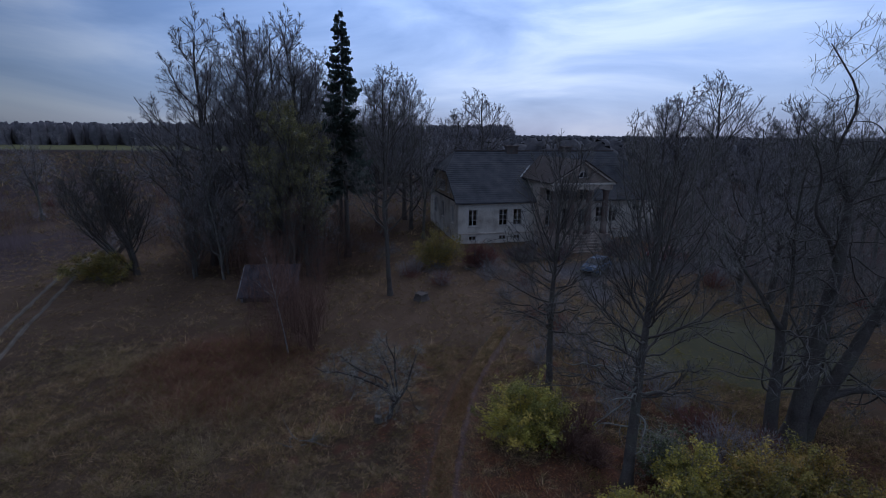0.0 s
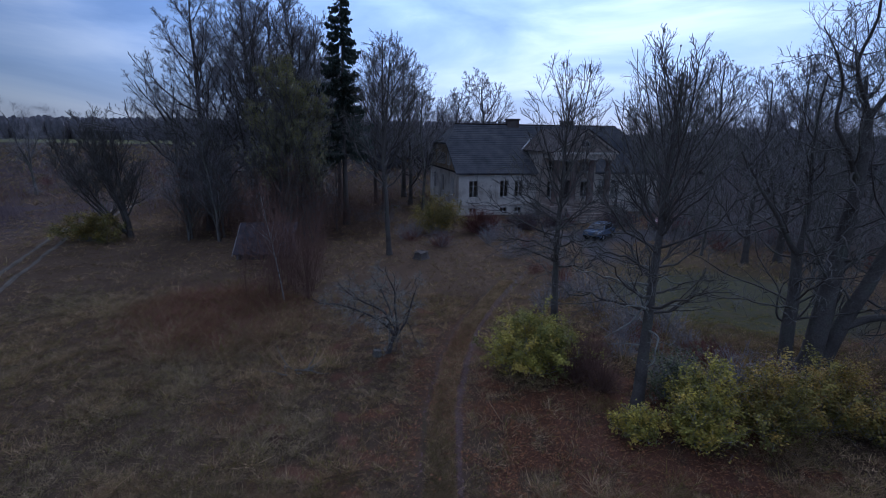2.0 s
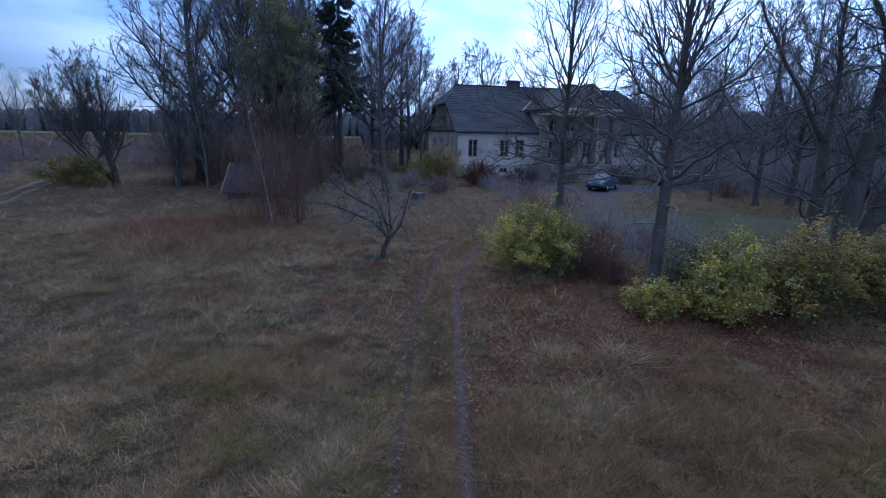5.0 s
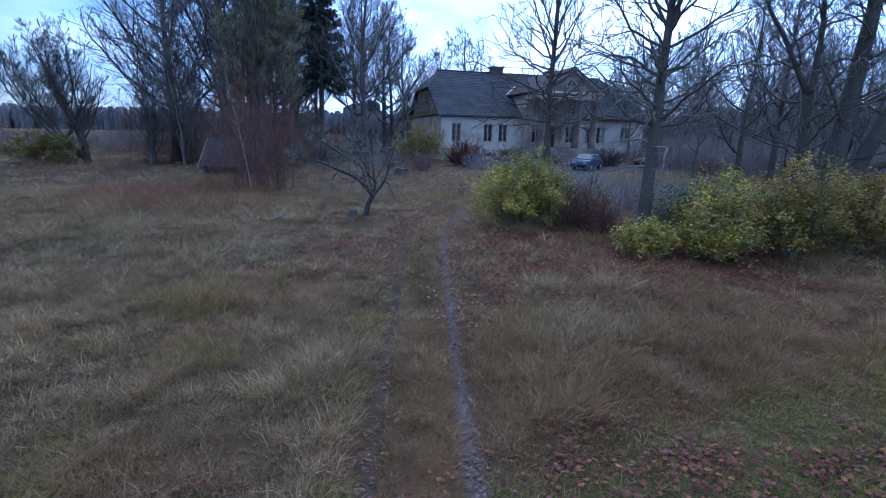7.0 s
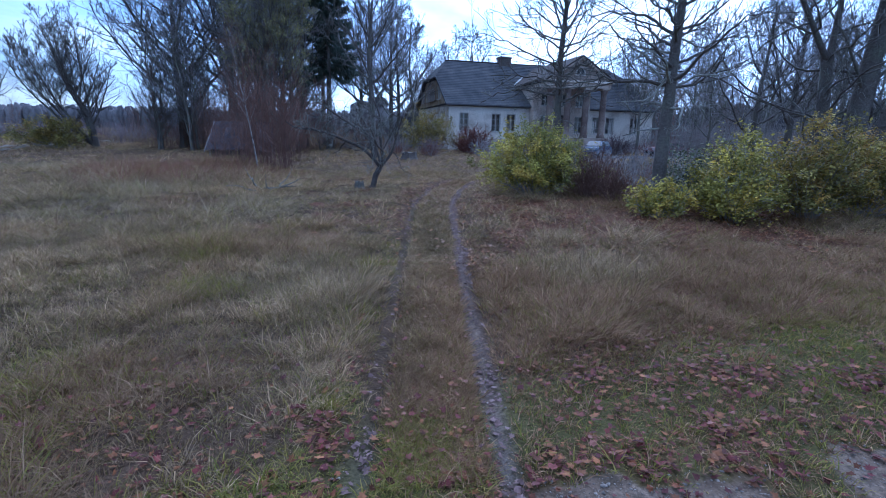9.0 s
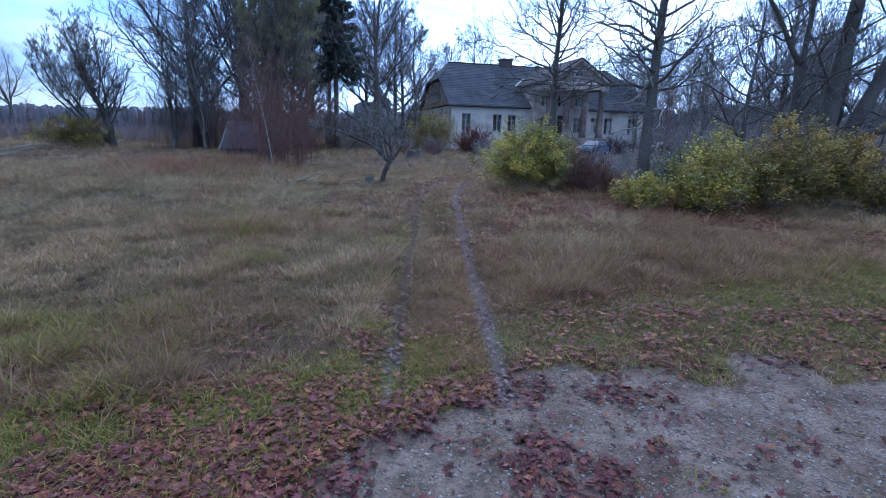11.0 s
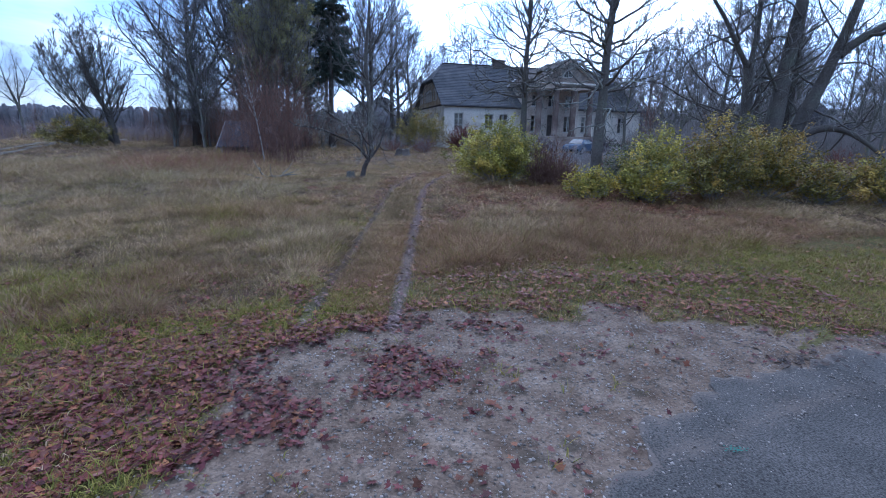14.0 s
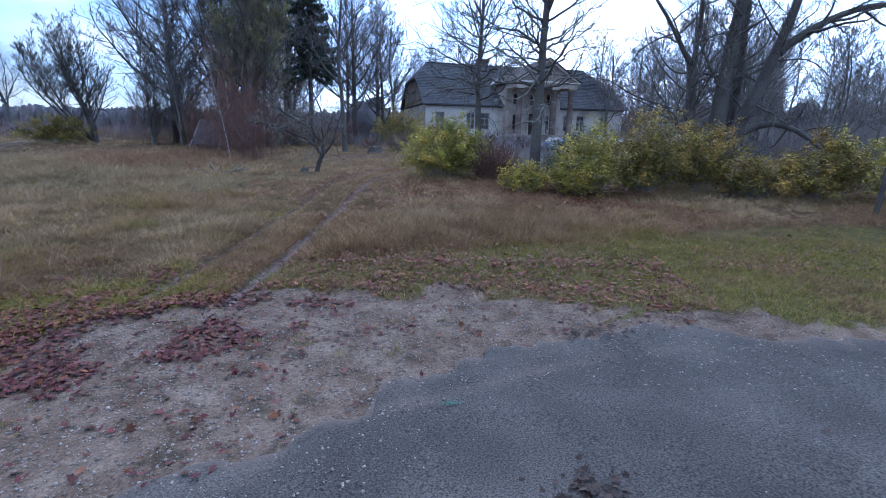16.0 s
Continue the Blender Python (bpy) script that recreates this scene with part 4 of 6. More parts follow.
# ---- cars by the porch ----
def build_car(x, y, rz, paint, label):
    ob = thing("car", label, "car", pose(x, y, gz(x, y), 0, 0, rz))
    bm = bmesh.new()
    prof = [(-2.1, 0.32), (-2.15, 0.62), (-2.05, 0.88), (-1.25, 0.98), (1.3, 1.0), (2.0, 0.92), (2.12, 0.6), (2.08, 0.3)]
    poly(bm, [(p[0], -0.85, p[1]) for p in prof], (0, 1.7, 0))
    bmesh.ops.bevel(bm, geom=bm.edges[:], offset=0.06, segments=2, affect="EDGES")
    body = part("body", bm, paint, ob)
    bm = bmesh.new()
    lo = [(-1.2, -0.78, 0.97), (1.75, -0.78, 0.97), (1.75, 0.78, 0.97), (-1.2, 0.78, 0.97)]
    hi = [(-0.35, -0.62, 1.45), (1.25, -0.62, 1.45), (1.25, 0.62, 1.45), (-0.35, 0.62, 1.45)]
    a, b = [bm.verts.new(p) for p in lo], [bm.verts.new(p) for p in hi]
    bm.faces.new(a[::-1])
    bm.faces.new(b)
    for i in range(4):
        bm.faces.new((a[i], a[(i + 1) % 4], b[(i + 1) % 4], b[i]))
    bmesh.ops.bevel(bm, geom=bm.edges[:], offset=0.05, segments=2, affect="EDGES")
    part("cabin", bm, paint, ob)
    dark = CAR_GLASS
    part("windscreen", poly(bmesh.new(), [(-1.1, -0.68, 1.03), (-1.1, 0.68, 1.03), (-0.42, 0.56, 1.41), (-0.42, -0.56, 1.41)], (-0.03, 0, 0.02)), dark, ob)
    part("rear_window", poly(bmesh.new(), [(1.7, -0.66, 1.03), (1.7, 0.66, 1.03), (1.3, 0.55, 1.4), (1.3, -0.55, 1.4)], (0.03, 0, 0.02)), dark, ob)
    for s in (-1, 1):
        for p, q in ((-0.85, 0.3), (0.36, 1.4)):
            part("side_window", poly(bmesh.new(), [(p, 0.77 * s, 1.03), (q, 0.77 * s, 1.03), (min(q, 1.15), 0.645 * s, 1.39), (max(p, -0.32), 0.645 * s, 1.39)], (0, 0.025 * s, 0)), dark, ob)
        part("headlight", boxm(-2.16, 0.5 * s - 0.16, 0.66, -2.05, 0.5 * s + 0.16, 0.84, 0.02), FLASH, ob)
        part("tail_light", boxm(2.02, 0.6 * s - 0.14, 0.66, 2.13, 0.6 * s + 0.14, 0.84, 0.02), TAIL, ob)
        for px in (-1.3, 1.3):
            bm = bmesh.new()
            bmesh.ops.create_cone(bm, cap_ends=True, segments=20, radius1=0.32, radius2=0.32, depth=0.2, matrix=pose(px, 0.78 * s, 0.32, 90, 0, 0))
            wh = part("wheel", bm, RUBBER, ob)
            bm = bmesh.new()
            bmesh.ops.create_cone(bm, cap_ends=True, segments=16, radius1=0.19, radius2=0.17, depth=0.03, matrix=pose(px, 0.895 * s, 0.32, 90, 0, 0))
            part("rim", bm, FLASH, wh)
    part("bumper", boxm(-2.2, -0.8, 0.3, -2.1, 0.8, 0.52, 0.03), RUBBER, ob)
    return ob


TAIL = material("tail_lens", (0.25, 0.01, 0.01), rough=0.2, bump=0)
RUBBER = material("rubber", (0.02, 0.02, 0.02), bump=0.1)
PAINT = material("car_paint_blue", (0.065, 0.11, 0.19), rough=0.3, fine_amt=0.05, bump=0, spec=0.6)
PAINT2 = material("car_paint_red", (0.14, 0.02, 0.025), rough=0.3, fine_amt=0.05, bump=0, spec=0.6)
build_car(15.4, 46.6, 52, PAINT, "dusty blue hatchback parked by the porch")
build_car(24.5, 51.5, 15, PAINT2, "dark red car parked beyond the lawn")

# ---- single trees ----
rng = np.random.default_rng(11)


def forked(rng, h, r, fork=0.38, arms=4, spread_a=24, wood=BARK, twig=TWIG, per=(8, 7, 6, 5), low=6, up=0.07, arm_len=0.62, side_len=0.26, low_len=0.22, side_a=44, tw=0.006, lowest=0.2, curl=0.26):
    """A trunk that parts into rising arms, with a few low limbs."""
    P, R = stem(rng, (0, 0, 0), (0, 0), h * fork * 1.35, r, n=9, wiggle=0.02, top=0.45)
    A, S = sprout(rng, P, R, per=arms, length=h * arm_len, angle=spread_a, n=11, t0=0.7, t1=1.0, up=up, wiggle=0.13, thin=0.75, jitter=0.12)
    S = np.maximum(S, 0.02)
    LO, LS = sprout(rng, P, R, per=low, length=h * low_len, angle=78, n=8, t0=lowest, t1=0.8, up=-0.02, wiggle=0.18, thin=0.3)
    B1, R1 = sprout(rng, A, S, per=per[0], length=h * side_len, angle=side_a, n=8, t0=0.1, up=0.03, wiggle=0.12 + curl * 0.3, shape=taper_up, thin=0.6)
    limbs = [tubes(P, R, 10), tubes(A, S, 7), tubes(LO, LS, 5), tubes(B1, R1, 4)]
    crown = []
    LP, LR = np.concatenate([LO, B1]), np.concatenate([LS, R1])
    for k, (n, ln, an, sd) in enumerate(((6, 0.115, 46, 3), (4, 0.06, 44, 2), (3, 0.032, 42, 2))):
        LP, LR = sprout(rng, LP, LR, per=per[k + 1], length=h * ln, angle=an + 6, n=n, t0=0.12, up=0.02, wiggle=curl, shape=taper_up)
        crown.append(tubes(LP, np.maximum(LR, tw), sd))
    v, f = merge(limbs)
    cv, cf = merge(crown)
    return mesh_np("trunk", v, [f], wood), mesh_np("crown", cv, [cf], twig)


def bough(rng, pts, r0, r1, n=13, wob=0.05):
    """A limb through a few bends."""
    p = np.array(pts, dtype=float)
    d = np.concatenate([[0], np.cumsum(np.linalg.norm(np.diff(p, axis=0), axis=1))])
    t = np.linspace(0, d[-1], n)
    q = np.stack([np.interp(t, d, p[:, i]) for i in range(3)], 1)
    q[1:] += rng.normal(0, wob, (n - 1, 3))
    for k in range(2):
        q[1:-1] = 0.25 * q[:-2] + 0.5 * q[1:-1] + 0.25 * q[2:]
    r = np.linspace(r0, r1, n)
    r[0] *= 1.35
    return q[None], r[None]



def gnarled(rng, boughs, limbs, dead, wood, twig, tw=0.006, per=(7, 6, 4), curl=0.24, ln=(1.5, 0.75, 0.36)):
    """An old tree: given boughs, crooked limbs out of them, hanging dead limbs below, and twigs on all."""
    P, R = np.concatenate([q[0] for q in boughs]), np.concatenate([q[1] for q in boughs])
    lim, LP, LR = [tubes(P, R, 10)], [], []
    for src, kw in limbs + dead:
        q = [boughs[i] for i in src]
        A, S = sprout(rng, np.concatenate([k[0] for k in q]), np.concatenate([k[1] for k in q]), **kw)
        lim.append(tubes(A, np.maximum(S, tw * 1.6), 5))
        if A.shape[1] != 12:
            raise ValueError("limbs have twelve points")
        LP.append(A)
        LR.append(S)
    LP, LR = np.concatenate(LP), np.concatenate(LR)
    crown = []
    for k, (n, an, sd) in enumerate(((7, 52, 3), (5, 48, 2), (3, 44, 2))):
        LP, LR = sprout(rng, LP, LR, per=per[k], length=ln[k], angle=an, n=n, t0=0.1, up=0.03, wiggle=curl, shape=taper_up, thin=0.6)
        crown.append(tubes(LP, np.maximum(LR, tw), sd))
    v, f = merge(lim)
    cv, cf = merge(crown)
    return mesh_np("trunk", v, [f], wood), mesh_np("crown", cv, [cf], twig)


def run(P):
    """Length of each polyline."""
    return np.linalg.norm(np.diff(P, axis=1), axis=2).sum(1)


def arms(rng, trunk, t0, t1, n, reach, rise, thick=0.5, wob=0.05, bow=0.85):
    """Limbs that leave the trunk between t0 and t1 of its way, go outwards and then turn up; the upper ones are shorter."""
    P, R = trunk[0][0], trunk[1][0]
    m = len(P)
    out, rad = [], []
    for k in range(n):
        q = k / max(1, n - 1)
        t = t0 + (t1 - t0) * np.clip(q + rng.normal(0, 0.02), 0, 1)
        i = min(int(t * (m - 1)), m - 2)
        w = t * (m - 1) - i
        base, r = P[i] * (1 - w) + P[i + 1] * w, R[i] * (1 - w) + R[i + 1] * w
        az = k * 2.4 + rng.normal(0, 0.35)
        far = (reach[0] + (reach[1] - reach[0]) * q) * rng.uniform(0.7, 1.2)
        up = (rise[0] + (rise[1] - rise[0]) * q) * rng.uniform(0.8, 1.15)
        s = np.linspace(0, 1, 13)
        line = np.stack([math.cos(az) * far * s ** bow, math.sin(az) * far * s ** bow, up * s ** 1.25], 1)
        kink = np.cumsum(rng.normal(0, wob, (13, 3)), axis=0)
        kink -= kink[0]
        out.append(base + line + kink * np.linspace(0, 1, 13)[:, None])
        rad.append(min(r * thick, 0.012 * math.hypot(far, up) + 0.02) * np.linspace(1, 0.2, 13))
    return np.array(out), np.array(rad)


def grown(rng, trunk, A, S, per, wood, twig, tw=0.007, ln=(0.46, 0.46, 0.5, 0.5), ang=(40, 40, 38, 36), curl=(0.07, 0.09, 0.11, 0.12), up=(0.05, 0.05, 0.04, 0.03), dead=None, extra=(), dead_mat=None):
    """A tree of a trunk, limbs and their ever finer side shoots, each about half as long as the one that bears it."""
    lim = [tubes(trunk[0], trunk[1], 12), tubes(A, S, 7)] + [tubes(p, r, 8) for p, r in extra]
    crown = []
    P, R = A, S
    for k, n in enumerate(per):
        L = run(P)[:, None] * ln[k]
        P, R = sprout(rng, P, R, per=n, length=L, angle=ang[k], n=(7, 5, 4, 3)[k], t0=(0.16, 0.12, 0.15, 0.2)[k], up=up[k], wiggle=curl[k], shape=lambda t: 1.2 - 0.8 * t, thin=0.62, jitter=0.25)
        (lim if k == 0 else crown).append(tubes(P, np.maximum(R, tw * (1.5, 1.0, 0.8, 0.65)[k]), (5, 3, 2, 2)[k]))
    v, f = merge(lim)
    cv, cf = merge(crown)
    out = [mesh_np("trunk", v, [f], wood), mesh_np("crown", cv, [cf], twig)]
    if dead:
        D, E = sprout(rng, *trunk, **dead)
        low = [tubes(D, np.maximum(E, tw * 2), 5)]
        for n, l, m in ((6, 0.42, 6), (4, 0.45, 4)):
            D, E = sprout(rng, D, E, per=n, length=run(D)[:, None] * l, angle=58, n=m, t0=0.15, up=-0.03, wiggle=0.24, shape=taper_up, thin=0.6)
            low.append(tubes(D, np.maximum(E, tw), 3))
        v, f = merge(low)
        out.append(mesh_np("dead_wood", v, [f], dead_mat or twig))
    return out


T1 = bough(rng, ((0, 0, 0), (0.05, 0, 3), (0.12, 0.03, 6), (0.16, 0.0, 9), (0.25, 0, 12.4)), 0.24, 0.03, n=20, wob=0.03)
A1 = [np.concatenate(q) for q in zip(arms(rng, T1, 0.32, 0.62, 21, (3.3, 2.3), (0.8, 2.6), thick=0.4, wob=0.17, bow=0.95), arms(rng, T1, 0.54, 0.93, 16, (2.4, 0.7), (5.2, 2.0), thick=0.52, wob=0.04, bow=1.0))]
plant("bare_tree", "tall bare ash with mossy trunk and drooping lower limbs", "tree", 7.55, 16.95, grown(rng, T1, *A1, (8, 5, 3, 2), BARK_DARK, TWIG_DARK, tw=0.0075, curl=(0.08, 0.1, 0.11, 0.12), ang=(36, 36, 36, 36),
      dead=dict(per=13, length=3.1, angle=84, n=12, t0=0.18, t1=0.46, up=-0.01, wiggle=0.24, thin=0.3, jitter=0.3), dead_mat=TWIG_GREY), ("trunk", "crown", "dead_wood"), rot=20)
T2 = bough(rng, ((0, 0, 0), (-0.05, 0, 2.6), (-0.1, 0, 5.4), (-0.02, 0.05, 8.4), (0.1, 0, 12.2)), 0.2, 0.03, n=20, wob=0.05)
A2 = [np.concatenate(q) for q in zip(arms(rng, T2, 0.32, 0.62, 21, (3.5, 2.4), (0.8, 2.2), thick=0.42, wob=0.18, bow=0.95), arms(rng, T2, 0.54, 0.93, 15, (2.4, 0.7), (5.0, 2.0), thick=0.52, wob=0.045, bow=1.0))]
plant("bare_tree", "bare forked tree behind a yellowing bush", "tree", 5.75, 23.6, grown(rng, T2, *A2, (8, 5, 3, 2), BARK_DARK, TWIG_DARK, tw=0.008, curl=(0.09, 0.11, 0.12, 0.12), ang=(38, 38, 38, 36),
      dead=dict(per=13, length=2.0, angle=84, n=12, t0=0.2, t1=0.42, up=-0.03, wiggle=0.22, thin=0.18)), ("trunk", "crown", "dead_wood"))
# the great many-stemmed tree
P4 = [bough(rng, ((-0.45, 0.1, 0), (-0.6, 0.1, 3.2), (-0.75, 0.1, 5.6)), 0.31, 0.2), bough(rng, ((-0.75, 0.1, 5.4), (-2.0, 0, 6.9), (-3.4, -0.3, 8.6), (-4.6, -0.4, 10.5)), 0.12, 0.03, wob=0.12),
      bough(rng, ((-0.72, 0.1, 5.4), (-0.5, 0.2, 7.5), (-0.8, 0.4, 10), (-0.6, 0.2, 13)), 0.12, 0.03, wob=0.12),
      bough(rng, ((0.4, -0.2, 0), (0.6, -0.2, 4), (0.95, -0.2, 8), (1.05, 0.1, 11.5)), 0.45, 0.16), bough(rng, ((1.0, 0, 11.2), (0.2, 0.3, 13), (0.6, 0, 15), (-0.6, 0.2, 17.5)), 0.09, 0.02, wob=0.12), bough(rng, ((1.05, 0, 11.2), (2.0, -0.4, 13.4), (1.6, -0.5, 15.5), (2.6, -0.3, 18)), 0.09, 0.02, wob=0.12), bough(rng, ((0.9, -0.2, 8.6), (-0.6, -0.8, 10.4), (-1.0, -1.0, 12.5), (-2.2, -1.0, 14)), 0.11, 0.02, wob=0.14), bough(rng, ((0.9, -0.1, 0), (1.5, -0.3, 2.6), (2.9, -0.4, 6.4), (3.7, -0.2, 9.5)), 0.36, 0.15), bough(rng, ((3.65, -0.2, 9.3), (3.4, 0, 11.5), (4.2, 0.4, 14), (3.8, 0.3, 16.5)), 0.09, 0.02, wob=0.12), bough(rng, ((3.6, -0.2, 9.2), (4.9, 0.4, 11), (5.0, 0.6, 13), (6.2, 0.5, 14.5)), 0.08, 0.02, wob=0.12),
      bough(rng, ((2.8, -0.4, 6.0), (4.6, -0.8, 7.4), (6.6, -1.0, 8.0), (8.6, -1.2, 7.4)), 0.2, 0.06), bough(rng, ((1.4, -0.3, 2.3), (2.6, -0.6, 2.9), (4.0, -0.7, 2.6), (5.3, -0.8, 1.7)), 0.2, 0.07),
      bough(rng, ((1.6, 0.8, 0), (2.0, 1.0, 4), (2.2, 1.4, 9), (2.0, 1.6, 13)), 0.24, 0.07)]
plant("great_tree", "huge old bare tree with several leaning dark trunks", "tree", 16.0, 20.2, gnarled(rng, P4,
      [((1, 2, 4, 5, 6, 8, 9, 10, 12), dict(per=15, length=2.5, angle=54, n=12, t0=0.06, up=0.03, wiggle=0.2, thin=0.5, shape=taper_up)), ((0, 3, 7), dict(per=14, length=3.6, angle=64, n=12, t0=0.3, up=0.03, wiggle=0.2, thin=0.22))],
      [((11,), dict(per=6, length=1.4, angle=60, n=12, t0=0.2, up=0.02, wiggle=0.22, thin=0.4))], BARK_DARK, TWIG_DARK, tw=0.008, per=(6, 4, 3), ln=(1.25, 0.66, 0.42)))
# apple tree: a short leaning trunk under a wide tangled head
T3 = [bough(rng, ((-0.05, 0, 0), (0.1, 0, 0.5), (0.34, 0, 1.0)), 0.13, 0.1), bough(rng, ((0.32, 0, 0.95), (-0.5, 0.1, 1.75), (-1.9, 0.2, 2.3), (-3.6, 0.1, 2.5)), 0.075, 0.02, wob=0.12), bough(rng, ((0.32, 0, 0.95), (-0.1, -0.3, 2.0), (-1.1, -0.6, 3.0), (-2.2, -0.8, 3.7)), 0.075, 0.02, wob=0.12),
      bough(rng, ((0.33, 0, 0.98), (0.5, 0.1, 2.0), (0.3, 0.2, 3.1), (-0.1, 0.2, 4.2)), 0.07, 0.018, wob=0.12), bough(rng, ((0.34, 0, 1.0), (0.9, 0.2, 1.8), (1.2, 0.4, 2.7), (1.3, 0.3, 3.4)), 0.065, 0.018, wob=0.12), bough(rng, ((0.32, 0, 0.98), (0.1, 0.8, 1.9), (-0.6, 1.4, 2.8), (-1.2, 1.7, 3.4)), 0.065, 0.018, wob=0.12), bough(rng, ((0.33, 0, 0.98), (0.4, -0.9, 1.7), (0.2, -1.6, 2.4), (-0.3, -2.0, 2.6)), 0.06, 0.018, wob=0.12)]
plant("apple_tree", "low spreading apple tree, bare and grey with lichen", "tree", -2.55, 21.6, gnarled(rng, T3,
      [((1, 2, 3, 4, 5, 6), dict(per=9, length=1.4, angle=60, n=12, t0=0.2, up=0.02, wiggle=0.26, thin=0.55, shape=taper_up))], [((1, 2, 6), dict(per=4, length=1.0, angle=75, n=12, t0=0.3, up=-0.05, wiggle=0.22, thin=0.4))], DARKWOOD, TWIG_GREY, tw=0.008, per=(5, 4, 2), ln=(0.7, 0.34, 0.16)))
# birch saplings round the shed
for x, y, h, r, lab in ((-9.8, 28.6, 7.4, 0.045, "slender white birch leaning among saplings"),):
    st = [stem(rng, (0, 0, 0), (-0.06, 0), h, r, n=12, wiggle=0.03, top=0.15)]
    lv = [dict(per=22, length=1.5, angle=34, n=6, t0=0.3, up=0.05, wiggle=0.08, shape=taper_up), dict(per=6, length=0.6, angle=35, n=4, t0=0.2, wiggle=0.1, up=-0.05), dict(per=4, length=0.3, angle=35, n=3, t0=0.2, wiggle=0.1, up=-0.06)]
    tr, cr = make_tree(rng, st, lv, BIRCH, TWIG_SAP)
    b = plant("birch", lab, "tree", x, y, (tr, cr))
T5 = bough(rng, ((0, 0, 0), (-0.1, 0, 3.5), (-0.45, 0, 7), (-0.1, 0.1, 11), (0.3, 0, 16.0)), 0.22, 0.03, n=20, wob=0.08)
plant("bare_tree", "slim dark bare tree on the meadow", "tree", -4.4, 39.3, grown(rng, T5, *arms(rng, T5, 0.33, 0.93, 18, (4.2, 1.0), (5.0, 2.2), wob=0.12), (9, 6, 4, 2), BARK_DARK, TWIG_DARK, tw=0.011, curl=(0.12, 0.14, 0.15, 0.15),
      dead=dict(per=7, length=1.8, angle=80, n=12, t0=0.2, t1=0.4, up=-0.02, wiggle=0.2, thin=0.2)), ("trunk", "crown", "dead_wood"))
T6 = bough(rng, ((0, 0, 0), (-0.1, 0, 2), (-1.3, 0, 5), (-3.0, 0, 9.8)), 0.26, 0.03, n=20, wob=0.05)
FORK = [bough(rng, ((-0.05 * k, 0.03 * k, 0.3), (-0.1 - 0.6 * k, 0.3 * math.sin(2.1 * k), 2.0), (-0.3 - 1.35 * k, 0.9 * math.sin(2.1 * k), 5.0), (-0.5 - 1.75 * k, 1.6 * math.sin(2.1 * k), 9.6 - 0.6 * k)), 0.13, 0.03) for k in range(5)]
A6 = [np.concatenate(q) for q in zip(arms(rng, T6, 0.2, 0.93, 20, (2.8, 0.9), (4.8, 2.6), wob=0.05), *[arms(rng, f, 0.25, 0.95, 11, (2.4, 0.8), (3.6, 2.0), wob=0.05) for f in FORK])]
plant("bare_tree", "broad bare tree with many rising stems", "tree", -29.2, 44.6, grown(rng, T6, *A6, (9, 6, 4, 2), BARK_DARK, TWIG_DARK, tw=0.011, extra=FORK, curl=(0.06, 0.07, 0.08, 0.09), ang=(36, 36, 34, 32)))
plant("bare_tree", "bare tree far out by the field", "tree", -61, 73, forked(rng, 14, 0.25, fork=0.25, arms=6, spread_a=28, low=4))


# spruce
def make_spruce(rng, h, r):
    P, R = stem(rng, (0, 0, 0), (0, 0), h, r, n=14, wiggle=0.004, top=0.05)
    trunk = tubes(P, R, 9)
    br, fr = [], []
    n = 250
    for k in range(n):
        t = 0.3 + 0.69 * (k / n) ** 0.9
        z = t * h
        L = (1 - t) ** 0.75 * 4.1 * rng.uniform(0.45, 1.1) + 0.25
        a = rng.uniform(0, 6.283)
        m = 9
        s = np.linspace(0, 1, m)
        drop = (-0.5 + 0.22 * rng.normal()) * L * s + 0.34 * L * s ** 2.4
        p = np.stack([np.cos(a) * L * s, np.sin(a) * L * s, z + drop], 1)
        br.append((p, 0.025 * (1 - 0.8 * s)))
        q = max(12, int(L * 30))
        u = rng.uniform(0.12, 1, q)
        b0 = np.stack([np.interp(u, s, p[:, i]) for i in range(3)], 1)
        side = np.where(rng.uniform(size=q) < 0.5, 1, -1)
        w = (0.3 + 0.5 * np.sin(np.pi * np.clip(u, 0, 0.9))) * (0.25 + L * 0.2) * rng.uniform(0.5, 1.3, q)
        d = np.stack([np.cos(a) * 0.6 - np.sin(a) * side, np.sin(a) * 0.6 + np.cos(a) * side, -1.1 * np.ones(q) + rng.normal(0, 0.5, q)], 1)
        tip = b0 + unit(d) * w[:, None]
        e = np.stack([np.cos(a) * np.ones(q), np.sin(a) * np.ones(q), rng.normal(0, 0.4, q)], 1) * 0.085
        fr.append(np.stack([b0 - e, b0 + e, tip + e * 0.35, tip - e * 0.35 - np.array([0, 0, 0.1])], 1))
    B = tubes(np.array([b[0] for b in br]), np.array([b[1] for b in br]), 4)
    v, f = merge([trunk, B])
    fv = np.concatenate(fr).reshape(-1, 3)
    q = np.arange(len(fv)).reshape(-1, 4)
    return mesh_np("trunk", v, [f], BARK_DARK), mesh_np("crown", fv, [np.concatenate([q[:, [0, 1, 2]], q[:, [0, 2, 3]]])], NEEDLE, smooth=False)


plant("spruce", "tall narrow dark green spruce with drooping boughs", "tree", -10.4, 52.0, make_spruce(rng, 25.5, 0.3))

